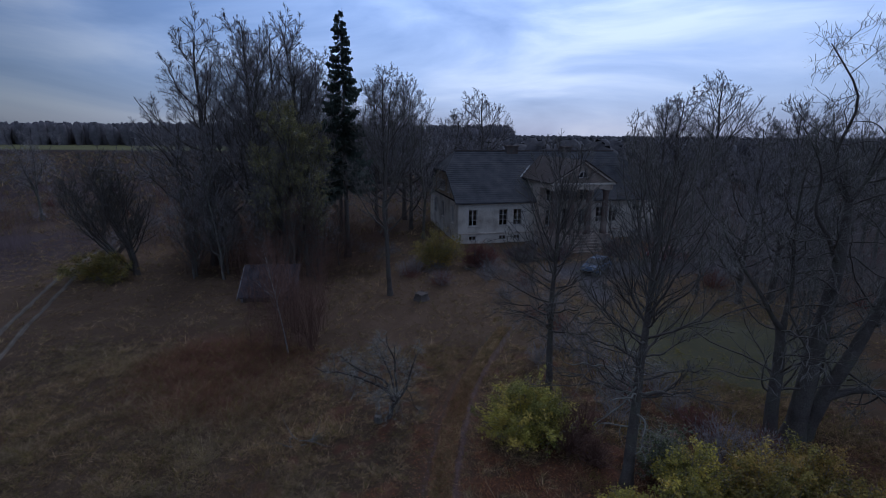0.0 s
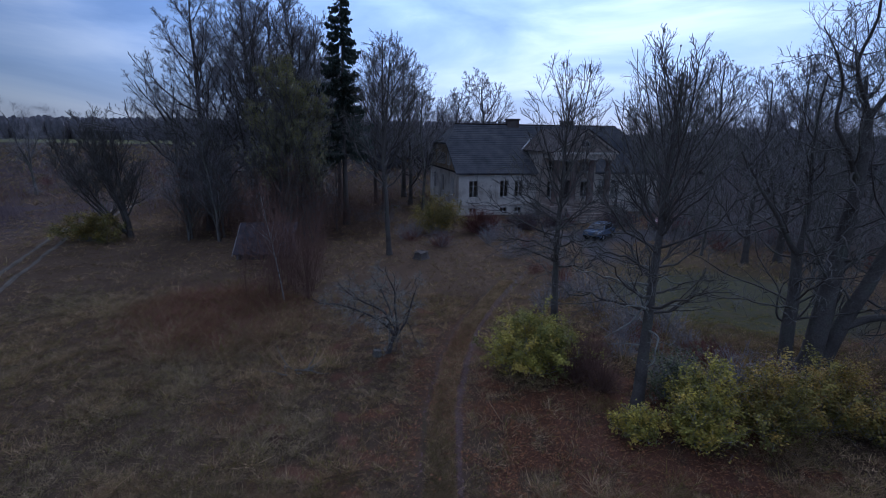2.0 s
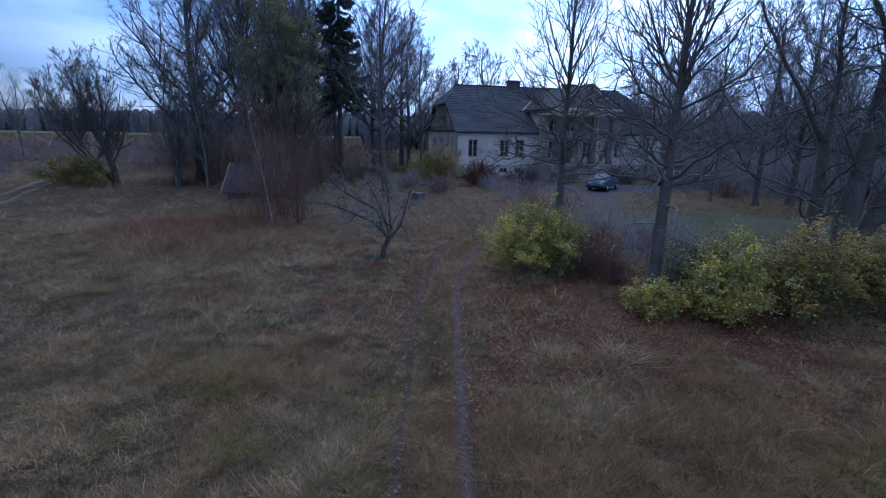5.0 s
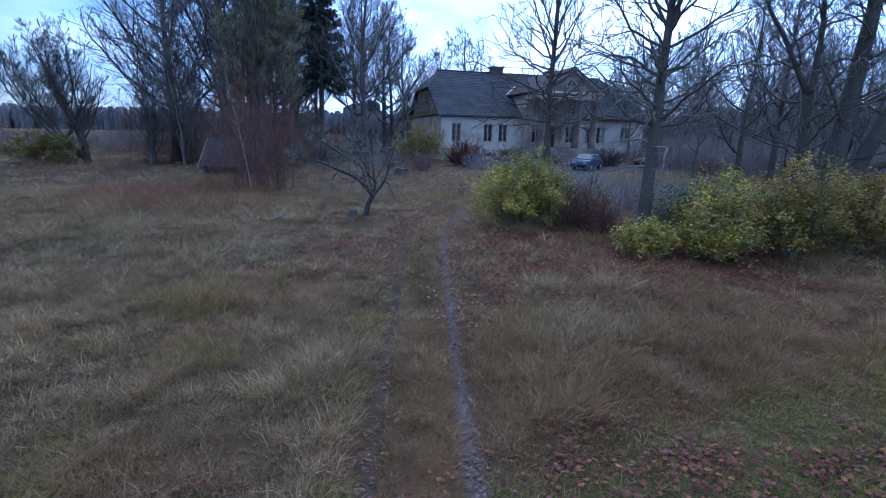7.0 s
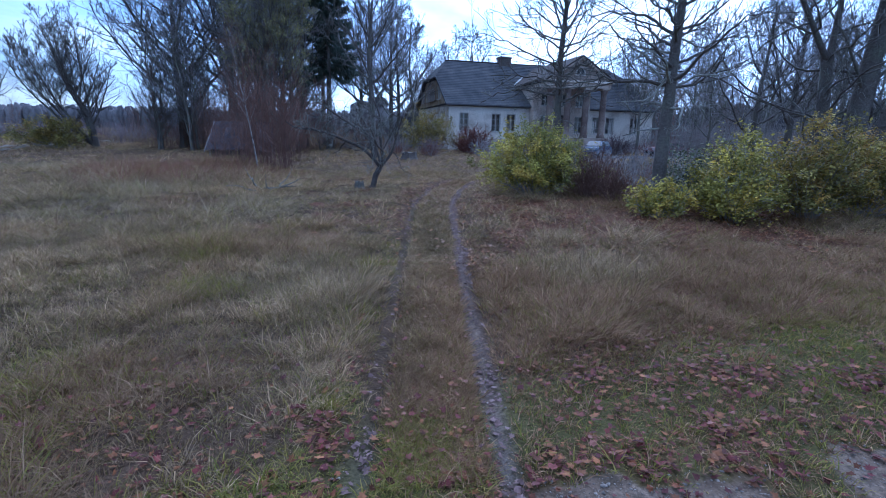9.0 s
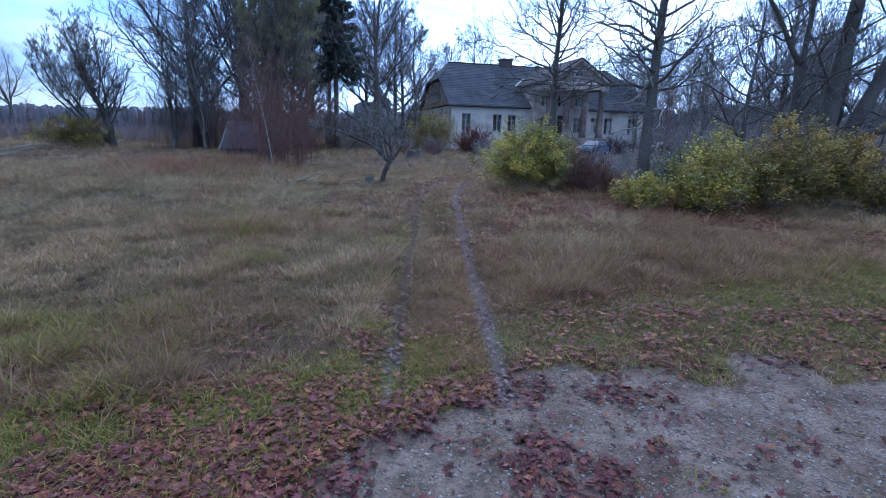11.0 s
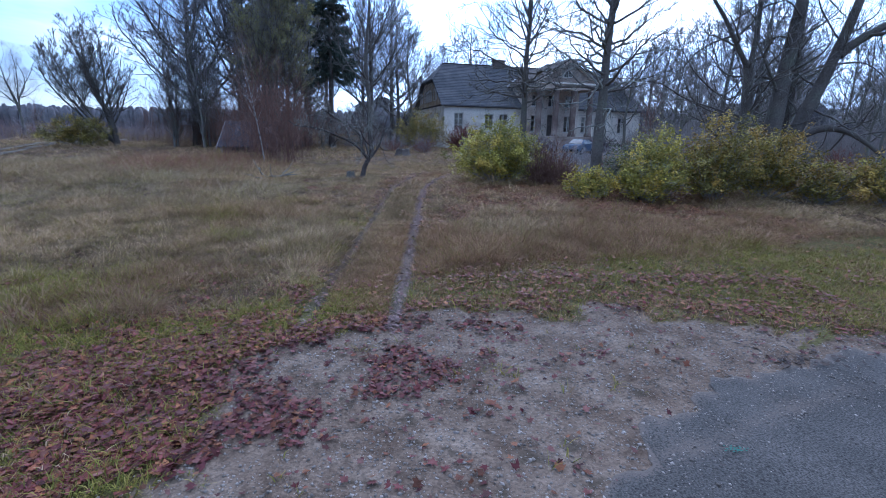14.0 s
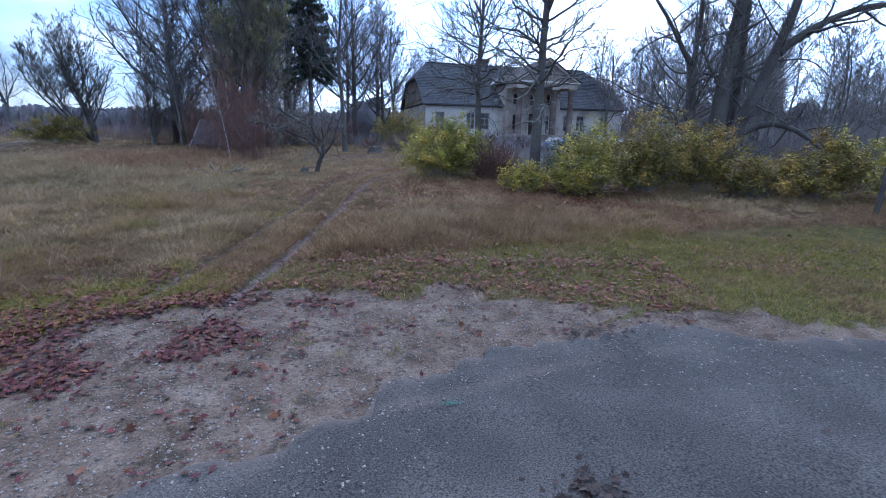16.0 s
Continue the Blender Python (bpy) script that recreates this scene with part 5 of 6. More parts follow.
# ---- woods: a few grown shapes, set out again and again ----
def park_tree(rng, h, r, t0, n, reach, rise, per, tw, wood, twig, wob=0.1):
    T = bough(rng, ((0, 0, 0), (rng.normal(0, 0.02) * h, 0, h * 0.3), (rng.normal(0, 0.03) * h, rng.normal(0, 0.02) * h, h * 0.6), (0, 0, h * 0.88)), r, 0.04, n=20, wob=0.08)
    return grown(rng, T, *arms(rng, T, t0, 0.94, n, reach, rise, wob=wob), per, wood, twig, tw=tw, curl=(0.1, 0.12, 0.13, 0.14))


WOODS = [park_tree(rng, 22, 0.36, 0.2, 24, (6.2, 1.2), (7.5, 2.6), (10, 7, 4, 2), 0.012, BARK_DARK, TWIG), park_tree(rng, 20, 0.3, 0.15, 22, (6.8, 1.2), (5.5, 2.6), (10, 7, 4, 2), 0.012, BARK_DARK, TWIG),
         park_tree(rng, 22, 0.3, 0.22, 26, (4.2, 0.9), (5.5, 2.4), (9, 7, 4, 2), 0.012, BARK_DARK, TWIG),
         park_tree(rng, 15, 0.2, 0.25, 15, (4.0, 0.9), (4.4, 2.0), (7, 5, 4), 0.015, BARK, TWIG_PALE), park_tree(rng, 16, 0.2, 0.18, 16, (3.4, 0.8), (5.0, 2.2), (7, 5, 4), 0.015, BARK, TWIG_PALE),
         park_tree(rng, 15, 0.3, 0.12, 24, (5.2, 1.2), (5.5, 2.4), (9, 6, 4, 2), 0.014, BARK_DARK, TWIG)]


def wood_tree(x, y, k, s, label, group):
    return plant("bare_tree", label, "tree", x, y, WOODS[k], rot=(x * 37 + y * 91) % 360, scale=s, group=group)


CLUMP = [(-23.5, 48.5, 1, 1.25), (-19.5, 50.5, 0, 1.2), (-16.0, 51.5, 2, 1.22), (-13.4, 52.5, 2, 1.0), (-14.5, 58, 0, 1.1), (-22, 57, 0, 1.15), (-25.5, 53, 1, 1.1), (-18.5, 55, 0, 1.2), (-16.8, 46.5, 2, 1.0)]
for x, y, k, s in CLUMP:
    wood_tree(x, y, k, s, "tall dark bare tree in a dense clump", "clump of tall trees")


YOUNG = [park_tree(rng, 9, 0.09, 0.08, 20, (1.7, 0.5), (3.2, 1.4), (7, 5, 3), 0.012, BARK, TWIG_SAP, wob=0.05), park_tree(rng, 12, 0.12, 0.1, 22, (2.2, 0.6), (3.8, 1.6), (7, 5, 3), 0.013, BARK, TWIG, wob=0.06)]
yr = np.random.default_rng(17)
for i in range(18):
    x, y = yr.uniform(-23.5, -9.5), yr.uniform(41.5, 50)
    plant("young_tree", "slender bare young tree at the foot of the clump", "tree", x, y, YOUNG[i % 2], rot=yr.uniform(0, 360), scale=yr.uniform(0.7, 1.15), group="young trees")


def hang_leaves(rng, ob, me, n, tints, size, lo=0.0, hi=1.0):
    """Withered leaves still on the twigs of a tree."""
    co = np.zeros(len(me.vertices) * 3, dtype=np.float32)
    me.vertices.foreach_get("co", co)
    co = co.reshape(-1, 3)
    z = co[:, 2] / co[:, 2].max()
    co = co[(z >= lo) & (z <= hi)]
    v, f, t = leaves(rng, co, n, 0.12, size, tints)
    part("foliage", mesh_np("foliage", v, [f], LEAF_Y, tint=t, smooth=False), None, ob)


WITHER = np.array([(0.36, 0.37, 0.15), (0.27, 0.27, 0.12), (0.38, 0.31, 0.14)])
for x, y, k, s in ((-14.4, 43.6, 2, 0.85), (-12.6, 44.2, 2, 0.75)):
    t = plant("leafy_tree", "tall tree with withered olive leaves still on its twigs", "tree", x, y, WOODS[k], rot=40 * x, scale=s, group="clump of tall trees")
    hang_leaves(rng, t, WOODS[k][1], 14000, WITHER, 0.16, 0.1, 0.9)
BACK = [(-7.5, 63, 0, 1.05), (-4.5, 68, 1, 1.0), (-2.5, 62, 3, 1.1), (-9.5, 70, 2, 1.0), (-6, 76, 0, 1.1), (3, 90, 5, 1.25), (7, 94, 5, 1.45), (0, 86, 5, 0.95), (46, 96, 5, 1.5), (52, 95, 5, 1.7), (42, 94, 0, 1.0), (-14, 66, 2, 1.0), (-18, 72, 1, 1.1)]
for x, y, k, s in BACK:
    wood_tree(x, y, k, s, "bare park tree behind the manor", "park trees")
wr = np.random.default_rng(5)
for i in range(44):
    a, d = radians(wr.uniform(21, 53)), wr.uniform(62, 120)
    x, y = d * math.sin(a), d * math.cos(a)
    wood_tree(x, y, int(wr.integers(3, 5)), wr.uniform(0.7, 1.1), "bare tree of the wood beside the manor", "woodland trees")
for x, y, k, s in ((22, 40, 3, 0.62), (27.5, 38.5, 0, 0.8), (24.5, 38, 1, 0.8), (27, 34, 4, 0.65), (33, 42, 3, 0.8), (30, 30, 3, 0.65), (23.5, 29, 4, 0.6), (36, 33, 3, 0.7), (25.5, 24, 3, 0.52), (40, 52, 0, 0.75), (30, 24, 4, 0.6), (37, 25, 3, 0.65), (47, 38, 4, 0.75)):
    wood_tree(x, y, k, s, "bare tree on the lawn edge", "lawn trees")

# ---- bushes ----
plant("leafy_bush", "rounded bush with yellow-green autumn leaves", "bush", 4.05, 19.9, make_bush(rng, 2.2, 1.8, 2.8, 26000, YELLOW * np.array((0.84, 0.85, 0.85)), stems=48, size=0.1), ("wood", "foliage"))
for x, y, rx, ry, h, n, tn in ((6.85, 15.2, 0.85, 0.7, 1.25, 4500, YELLOW), (8.9, 14.9, 1.0, 1.0, 2.0, 8000, YELLOW), (9.6, 15.9, 1.1, 1.0, 2.75, 9500, YELLOW), (11.5, 15.2, 1.3, 1.3, 2.95, 14000, OLIVE), (13.6, 15.6, 1.25, 1.2, 2.75, 12000, OLIVE), (15.4, 14.9, 0.95, 0.9, 1.9, 5500, OLIVE), (17.6, 14.3, 1.8, 1.3, 2.4, 12000, OLIVE), (20.8, 14.3, 2.0, 1.5, 2.8, 12000, YELLOW)):
    plant("leafy_bush", "spreading bush with yellow and olive autumn leaves", "bush", x, y, make_bush(rng, rx * 1.06, ry * 1.04, h * 0.9, int(n * 1.2), tn * np.array((0.93, 0.9, 0.85)), stems=34, size=0.1), ("wood", "foliage"), group="row of bushes")
plant("leafy_bush", "grey-green bush behind the yellowing row", "bush", 9.2, 17.6, make_bush(rng, 1.3, 1.0, 2.2, 4000, np.array([(0.15, 0.18, 0.11), (0.11, 0.13, 0.08), (0.19, 0.20, 0.11)]), stems=34, size=0.1), ("wood", "foliage"), group="row of bushes")
plant("leafy_bush", "olive-brown bush in front of the manor", "bush", -0.4, 47.6, make_bush(rng, 2.4, 2.0, 3.6, 12000, 0.8 * OLIVE, stems=40, size=0.14, leafy=0.12), ("wood", "foliage"))
plant("twiggy_bush", "dark red leafless bush below the manor windows", "bush", 3.9, 48.0, make_bush(rng, 2.0, 1.6, 2.5, 0, OLIVE, stems=120, wood=TWIG_RED, tw=0.014), ("wood",))
plant("leafy_bush", "yellow-green bush under a bare tree", "bush", -31.5, 43.0, make_bush(rng, 3.6, 2.2, 2.4, 14000, 0.75 * OLIVE, stems=40, size=0.14, leafy=0.12), ("wood", "foliage"))
for x, y, r, h in ((5.7, 18.9, 0.9, 1.7), (6.5, 19.9, 1.0, 1.9), (6.6, 18.2, 0.7, 1.4)):
    plant("twiggy_bush", "dark purplish leafless bush between yellow bushes", "bush", x, y, make_bush(rng, r, r, h, 0, OLIVE, stems=46, wood=TWIG_SAP, tw=0.007), ("wood",), group="row of bushes")
for x, y, rx, h in ((8.6, 50.4, 2.2, 1.9), (12.2, 51.2, 1.8, 1.6), (19.6, 52.6, 2.4, 1.9)):
    plant("twiggy_bush", "dark leafless bush before the manor porch", "bush", x, y, make_bush(rng, rx, 1.4, h, 0, OLIVE, stems=80, wood=TWIG_SCRUB, tw=0.014), ("wood",), group="bushes by the porch")
SHRUBS = [make_bush(rng, 1.6, 1.4, 1.9, 0, OLIVE, stems=22, wood=TWIG, tw=0.008), make_bush(rng, 1.3, 1.3, 1.5, 0, OLIVE, stems=24, wood=TWIG_RED, tw=0.008), make_bush(rng, 0.9, 0.9, 6.4, 0, OLIVE, stems=7, wood=TWIG_SAP, tw=0.007)]


def shrub(x, y, k, s, label="leafless brown shrub in rough grass", group="shrubs"):
    return plant("shrub", label, "shrub", x, y, SHRUBS[k], ("wood",), rot=(x * 53 + y * 29) % 360, scale=s, group=group)


for i in range(9):
    shrub(wr.uniform(9, 15), wr.uniform(18, 23), int(wr.integers(0, 2)), wr.uniform(0.6, 1.0))
for i in range(26):
    shrub(wr.uniform(-12.2, -8.2) if i % 4 else wr.uniform(-18, -9), wr.uniform(28.5, 34) if i % 4 else wr.uniform(39.5, 43), 2, wr.uniform(0.55, 1.15), "thicket of thin reddish saplings round the shed", "saplings")
for x, y, s in ((6.0, 27.5, 0.7), (7.6, 29.4, 0.9), (8.3, 32.6, 1.0), (9.6, 31.0, 0.9), (6.9, 34.8, 0.8), (9.0, 36.6, 0.9), (5.4, 38.6, 0.8), (7.4, 40.4, 0.9), (4.2, 43.4, 0.8), (6.4, 44.6, 0.9)):
    shrub(x, y, int(x * 10) % 2, s)
for x, y, s in ((9.4, 23.6, 0.9), (10.6, 25.5, 1.0), (11.9, 24.2, 0.9), (9.2, 27.4, 0.95), (8.6, 21.4, 0.75)):
    shrub(x, y, 0, s)
for x, y, s in ((-13.6, 35.6, 0.85), (-12.8, 35.2, 0.95), (-12.1, 35.4, 0.9), (-14.6, 35.8, 0.6), (-13.1, 36.4, 1.0), (-15.2, 36.2, 0.5)):
    shrub(x, y, 2, s, "thicket of thin reddish saplings round the shed", "saplings")
for i in range(24):
    shrub(wr.uniform(-12, 34), wr.uniform(50, 57.0) if i % 2 else wr.uniform(40, 46), int(wr.integers(0, 2)), wr.uniform(0.7, 1.1))
for i in range(26):
    a, d = radians(wr.uniform(22, 50)), wr.uniform(48, 75)
    shrub(d * math.sin(a), d * math.cos(a), int(wr.integers(0, 3)), wr.uniform(0.9, 1.6))
for i in range(22):
    shrub(wr.uniform(-80, -26), wr.uniform(50, 95), int(wr.integers(0, 3)), wr.uniform(0.8, 1.4))


# ---- distant woods ----
def far_woods(rng, n, place, h0, h1, mat, name, label, conifer=0.2):
    vs, fs, o = [], [], 0
    for k in range(n):
        x, y = place()
        h, w = rng.uniform(h0, h1), rng.uniform(2.6, 5.5)
        zb = gz(x, y) - 0.5
        con = rng.uniform() < conifer
        lev = ((0.0, 0.6), (0.35, 0.95), (0.65, 1.0), (0.88, 0.8), (1.0, 0.4)) if not con else ((0.02, 1.0), (0.3, 0.75), (0.55, 0.5), (0.8, 0.25), (1.0, 0.02))
        for t, r in lev:
            for j in range(7):
                a = j * 0.8976 + rng.uniform(-0.3, 0.3)
                rr = w * r * rng.uniform(0.6, 1.25)
                vs.append((x + rr * math.cos(a), y + rr * math.sin(a), zb + h * t + rng.uniform(-0.04, 0.04) * h))
        for i in range(4):
            for j in range(7):
                a, b = o + i * 7 + j, o + i * 7 + (j + 1) % 7
                fs.append((a, b, b + 7, a + 7))
        o += 35
    return tagged(new(name, mesh_np(name, np.array(vs), [np.array(fs)], mat, smooth=False)), label, "woods", kind="stuff")


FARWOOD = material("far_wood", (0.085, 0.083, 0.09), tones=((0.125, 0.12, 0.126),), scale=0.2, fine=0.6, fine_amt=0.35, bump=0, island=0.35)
# paler, greyer copy of FARWOOD: air haze put into the base colour
FARWOOD_HAZY = material("far_wood_haze_grey", (0.135, 0.13, 0.145), tones=((0.19, 0.18, 0.192),), scale=0.05, fine=0.3, fine_amt=0.25, bump=0, island=0.2)
fr = np.random.default_rng(3)
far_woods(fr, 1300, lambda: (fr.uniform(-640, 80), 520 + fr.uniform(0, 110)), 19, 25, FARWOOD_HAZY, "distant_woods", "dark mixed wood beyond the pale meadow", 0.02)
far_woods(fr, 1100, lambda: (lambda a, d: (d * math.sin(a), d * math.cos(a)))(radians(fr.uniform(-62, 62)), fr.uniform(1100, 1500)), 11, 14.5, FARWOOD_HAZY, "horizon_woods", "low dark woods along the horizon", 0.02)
far_woods(fr, 420, lambda: (lambda a, d: (d * math.sin(a), d * math.cos(a)))(radians(fr.uniform(-8, 56)), fr.uniform(135, 330)), 8, 13, FARWOOD, "park_woods", "dark wood behind the manor park", 0.04)


# ---- small things on the meadow ----
def build_stump(x, y, r, h, label, mat, rot=0):
    ob = thing("tree_stump", label, "stump", pose(x, y, gz(x, y) - 0.05, 0, 0, rot))
    bm = bmesh.new()
    rings = []
    for z, k in ((0, 1.35), (0.12, 1.12), (h * 0.6, 1.0), (h, 0.96)):
        rings.append([bm.verts.new((r * k * (1 + 0.14 * math.sin(i * 2.3 + z)) * math.cos(i * math.pi / 8), r * k * (1 + 0.14 * math.sin(i * 1.7)) * math.sin(i * math.pi / 8), z + (0.06 * math.sin(i * 1.9) if z == h else 0))) for i in range(16)])
    for a, b in zip(rings, rings[1:]):
        for i in range(16):
            bm.faces.new((a[i], a[(i + 1) % 16], b[(i + 1) % 16], b[i]))
    bm.faces.new(rings[-1])
    part("trunk", bm, mat, ob)
    return ob


build_stump(-1.7, 38.4, 0.55, 0.55, "dark rotten tree stump in the grass", DARKWOOD)
build_stump(-3.1, 21.3, 0.2, 0.34, "grey weathered stump beside the apple tree", BARK, 30)


def build_branch_pile(x, y):
    r = np.random.default_rng(8)
    ob = thing("branch_pile", "heap of grey dead branches lying in grass", "branches", pose(x, y, gz(x, y) + 0.06))
    for k in range(9):
        P, R = stem(r, (r.uniform(-0.6, 0.6), r.uniform(-0.3, 0.3), 0.04 * k * 0.5), (r.uniform(-9, 9), r.uniform(-3, 3)), r.uniform(0.8, 1.6), 0.03, n=7, wiggle=0.15, flare=1.0)
        v, f = tubes(P, R, 5)
        part("branch", mesh_np("branch", v, [f], TWIG_GREY), None, ob)
    return ob


build_branch_pile(-6.4, 19.4)


def build_post(x, y):
    ob = thing("fence_post", "weathered grey wooden fence post by the bushes", "post", pose(x, y, gz(x, y) - 0.1, 2, 1, 10))
    part("post", boxm(-0.06, -0.06, 0, 0.06, 0.06, 1.55, 0.012), DARKWOOD, ob)
    part("cap", boxm(-0.075, -0.075, 1.552, 0.075, 0.075, 1.59, 0.008), DARKWOOD, ob)
    return ob


build_post(17.2, 11.5)


# ---- grass, fallen leaves, stones ----
def blades(rng, n_tuft, per, xr, yr, h0, h1, w, verge=False, simple=False, strip=0.0, tuss=1.0):
    """Tufts of bent blades over a stretch of the meadow; colour by what grows there, with clump shading painted in."""
    y = rng.uniform(*yr, n_tuft)
    lo, hi = -np.minimum(-xr[0], y + 4), np.minimum(xr[1], y + 9)
    x = lo + rng.uniform(0, 1, n_tuft) * (hi - lo)
    if strip:
        x = track_x(y) + 0.05 + rng.uniform(-strip, strip, n_tuft)
    g, lf, gr, rd = masks(x, y)
    keep = rng.uniform(size=n_tuft) < (1 - (0.998 - 0.12 * sstep(0.3, 0.45, fbm(x, y, 0.5, 99))) * sstep(0.25, 0.75, g)) * (1 - 0.985 * sstep(0.06, 0.34, ruts(x, y))) * (1 - (0.55 + 0.25 * (y > 11)) * lf * (0.3 if strip else 1.0)) * (1 - 0.9 * lane(x, y)) * (y > asphalt_edge(x) + 0.3)
    if verge:
        keep &= y < verge_y(x) + 0.4
    tx = np.abs(x - track_x(y))
    keep &= ~((np.hypot(x - 15, y - 46) < 3.5) | ((np.abs(x - 13.0 - 0.12 * (y - 36)) < 1.7) & (y > 37) & (y < 50)) | ((np.abs(y - 47 - 0.15 * (x - 14)) < 2.6) & (x > 11) & (x < 36)))
    x, y, gr, rd, lf, tx = x[keep], y[keep], gr[keep], rd[keep], lf[keep], tx[keep]
    lw = lawn(x, y)
    long_ = (sstep(-0.3, 0.45, fbm(x, y, 3.0, 81)) * 0.5 + 0.5) * (0.68 + 0.6 * sstep(-0.25, 0.35, fbm(x, y, 0.6, 97)))
    short = 1 - 0.76 * sstep(0.5, -0.5, y - verge_y(x))
    short = short * (1 - 0.5 * sstep(1.35, 0.8, tx) * (y < 34)) * (1 - 0.75 * lw)
    hh = rng.uniform(h0, h1, len(x)) * (1 if verge or strip else long_ * short * rng.uniform(0.6, 1.3, len(x))) * (1 + 1.7 * rd)
    n = len(x) * per
    T = np.repeat(np.arange(len(x)), per)
    a = rng.uniform(0, 2 * np.pi, n)
    rr = rng.uniform(0, 0.09, n) * (0.5 + hh[T]) * tuss
    bx, by = x[T] + rr * np.cos(a), y[T] + rr * np.sin(a)
    h = np.maximum(0.03, hh[T] * rng.uniform(0.5, 1.15, n))
    lean = rng.uniform(0.3, 1.8, n) * h
    wind = np.array([0.25, -0.1])
    la = a + rng.normal(0, 0.5, n)
    dx, dy = np.cos(la) * lean + wind[0] * h * 0.5, np.sin(la) * lean + wind[1] * h * 0.5
    z = ground_z(bx, by) - 0.015
    sa = rng.uniform(0, np.pi, n)
    ww = w * rng.uniform(0.6, 1.4, n)
    sx, sy = np.cos(sa) * ww, np.sin(sa) * ww
    tip = np.stack([bx + dx, by + dy, z + h * rng.uniform(0.5, 1.05, n)], 1)
    v = np.stack([np.stack([bx - sx, by - sy, z], 1), np.stack([bx + sx, by + sy, z], 1),
                  np.stack([bx + dx * 0.35 + sx * 0.8, by + dy * 0.35 + sy * 0.8, z + h * 0.6], 1), np.stack([bx + dx * 0.35 - sx * 0.8, by + dy * 0.35 - sy * 0.8, z + h * 0.6], 1),
                  tip], 1)
    if simple:
        v = v[:, [0, 1, 4]]
    m = v.shape[1]
    v = v.reshape(-1, 3)
    o = np.arange(n)[:, None] * m
    quads, tris = (np.zeros((0, 4), dtype=int), o + np.array([[0, 1, 2]])) if simple else (o + np.array([[0, 1, 2, 3]]), o + np.array([[3, 2, 4]]))
    straw = np.array([(0.36, 0.285, 0.18), (0.27, 0.215, 0.135), (0.45, 0.37, 0.245), (0.20, 0.15, 0.10), (0.255, 0.22, 0.15)])[rng.integers(0, 5, n)]
    grn = np.array([(0.26, 0.245, 0.052), (0.165, 0.17, 0.042), (0.33, 0.265, 0.075)])[rng.integers(0, 3, n)]
    redc = np.array([(0.28, 0.135, 0.095), (0.22, 0.105, 0.08), (0.33, 0.185, 0.125)])[rng.integers(0, 3, n)]
    patch = fbm(x, y, 4.5, 91)[T]
    # height noise again: light on tall clumps, shade in gaps, put into the colour
    c = straw * (1 + 0.3 * patch[:, None]) * (rng.uniform(0.5, 1.5, len(x)) * (1 + 0.6 * fbm(x, y, 0.6, 97)))[T][:, None]
    brown = sstep(0.1, 0.4, fbm(x, y, 5.5, 95)[T] + 0.4 * sstep(-0.5, 1.5, x[T]) * (y[T] < 20) + 0.3 * sstep(14, 8, y[T]) - 0.2)
    c = c + (np.array((0.225, 0.13, 0.08)) * rng.uniform(0.8, 1.25, (n, 1)) - c) * (0.52 * brown)[:, None]
    c = c * np.array((1.14, 1.01, 0.92)) * (1 - 0.16 * sstep(-1.0, -2.2, x[T]) * sstep(8, 5.5, y[T]))[:, None]
    pale = sstep(-0.25, 0.3, fbm(x, y, 2.6, 87)[T]) * sstep(-0.5, -2.5, x[T]) * (y[T] < 34) * (0.25 + 0.75 * sstep(7, 12, y[T]))
    c = c + (np.array((0.34, 0.275, 0.175)) * (rng.uniform(0.55, 1.4, len(x)) * (1 + 0.5 * fbm(x, y, 0.6, 97)))[T][:, None] - c) * (0.6 * pale)[:, None]
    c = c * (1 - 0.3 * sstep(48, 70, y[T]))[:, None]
    c = np.where((rng.uniform(size=n) < rd[T] * 0.85)[:, None], redc, c)
    c = np.where((rng.uniform(size=n) < 0.13 + (0.5 if not verge else 0.42) * gr[T] + 0.45 * lw[T] + (0.27 + 0.38 * (x[T] < -0.4) if verge else 0))[:, None], grn, c)
    return v, quads, tris, np.repeat(np.clip(c, 0, 1), m, axis=0)


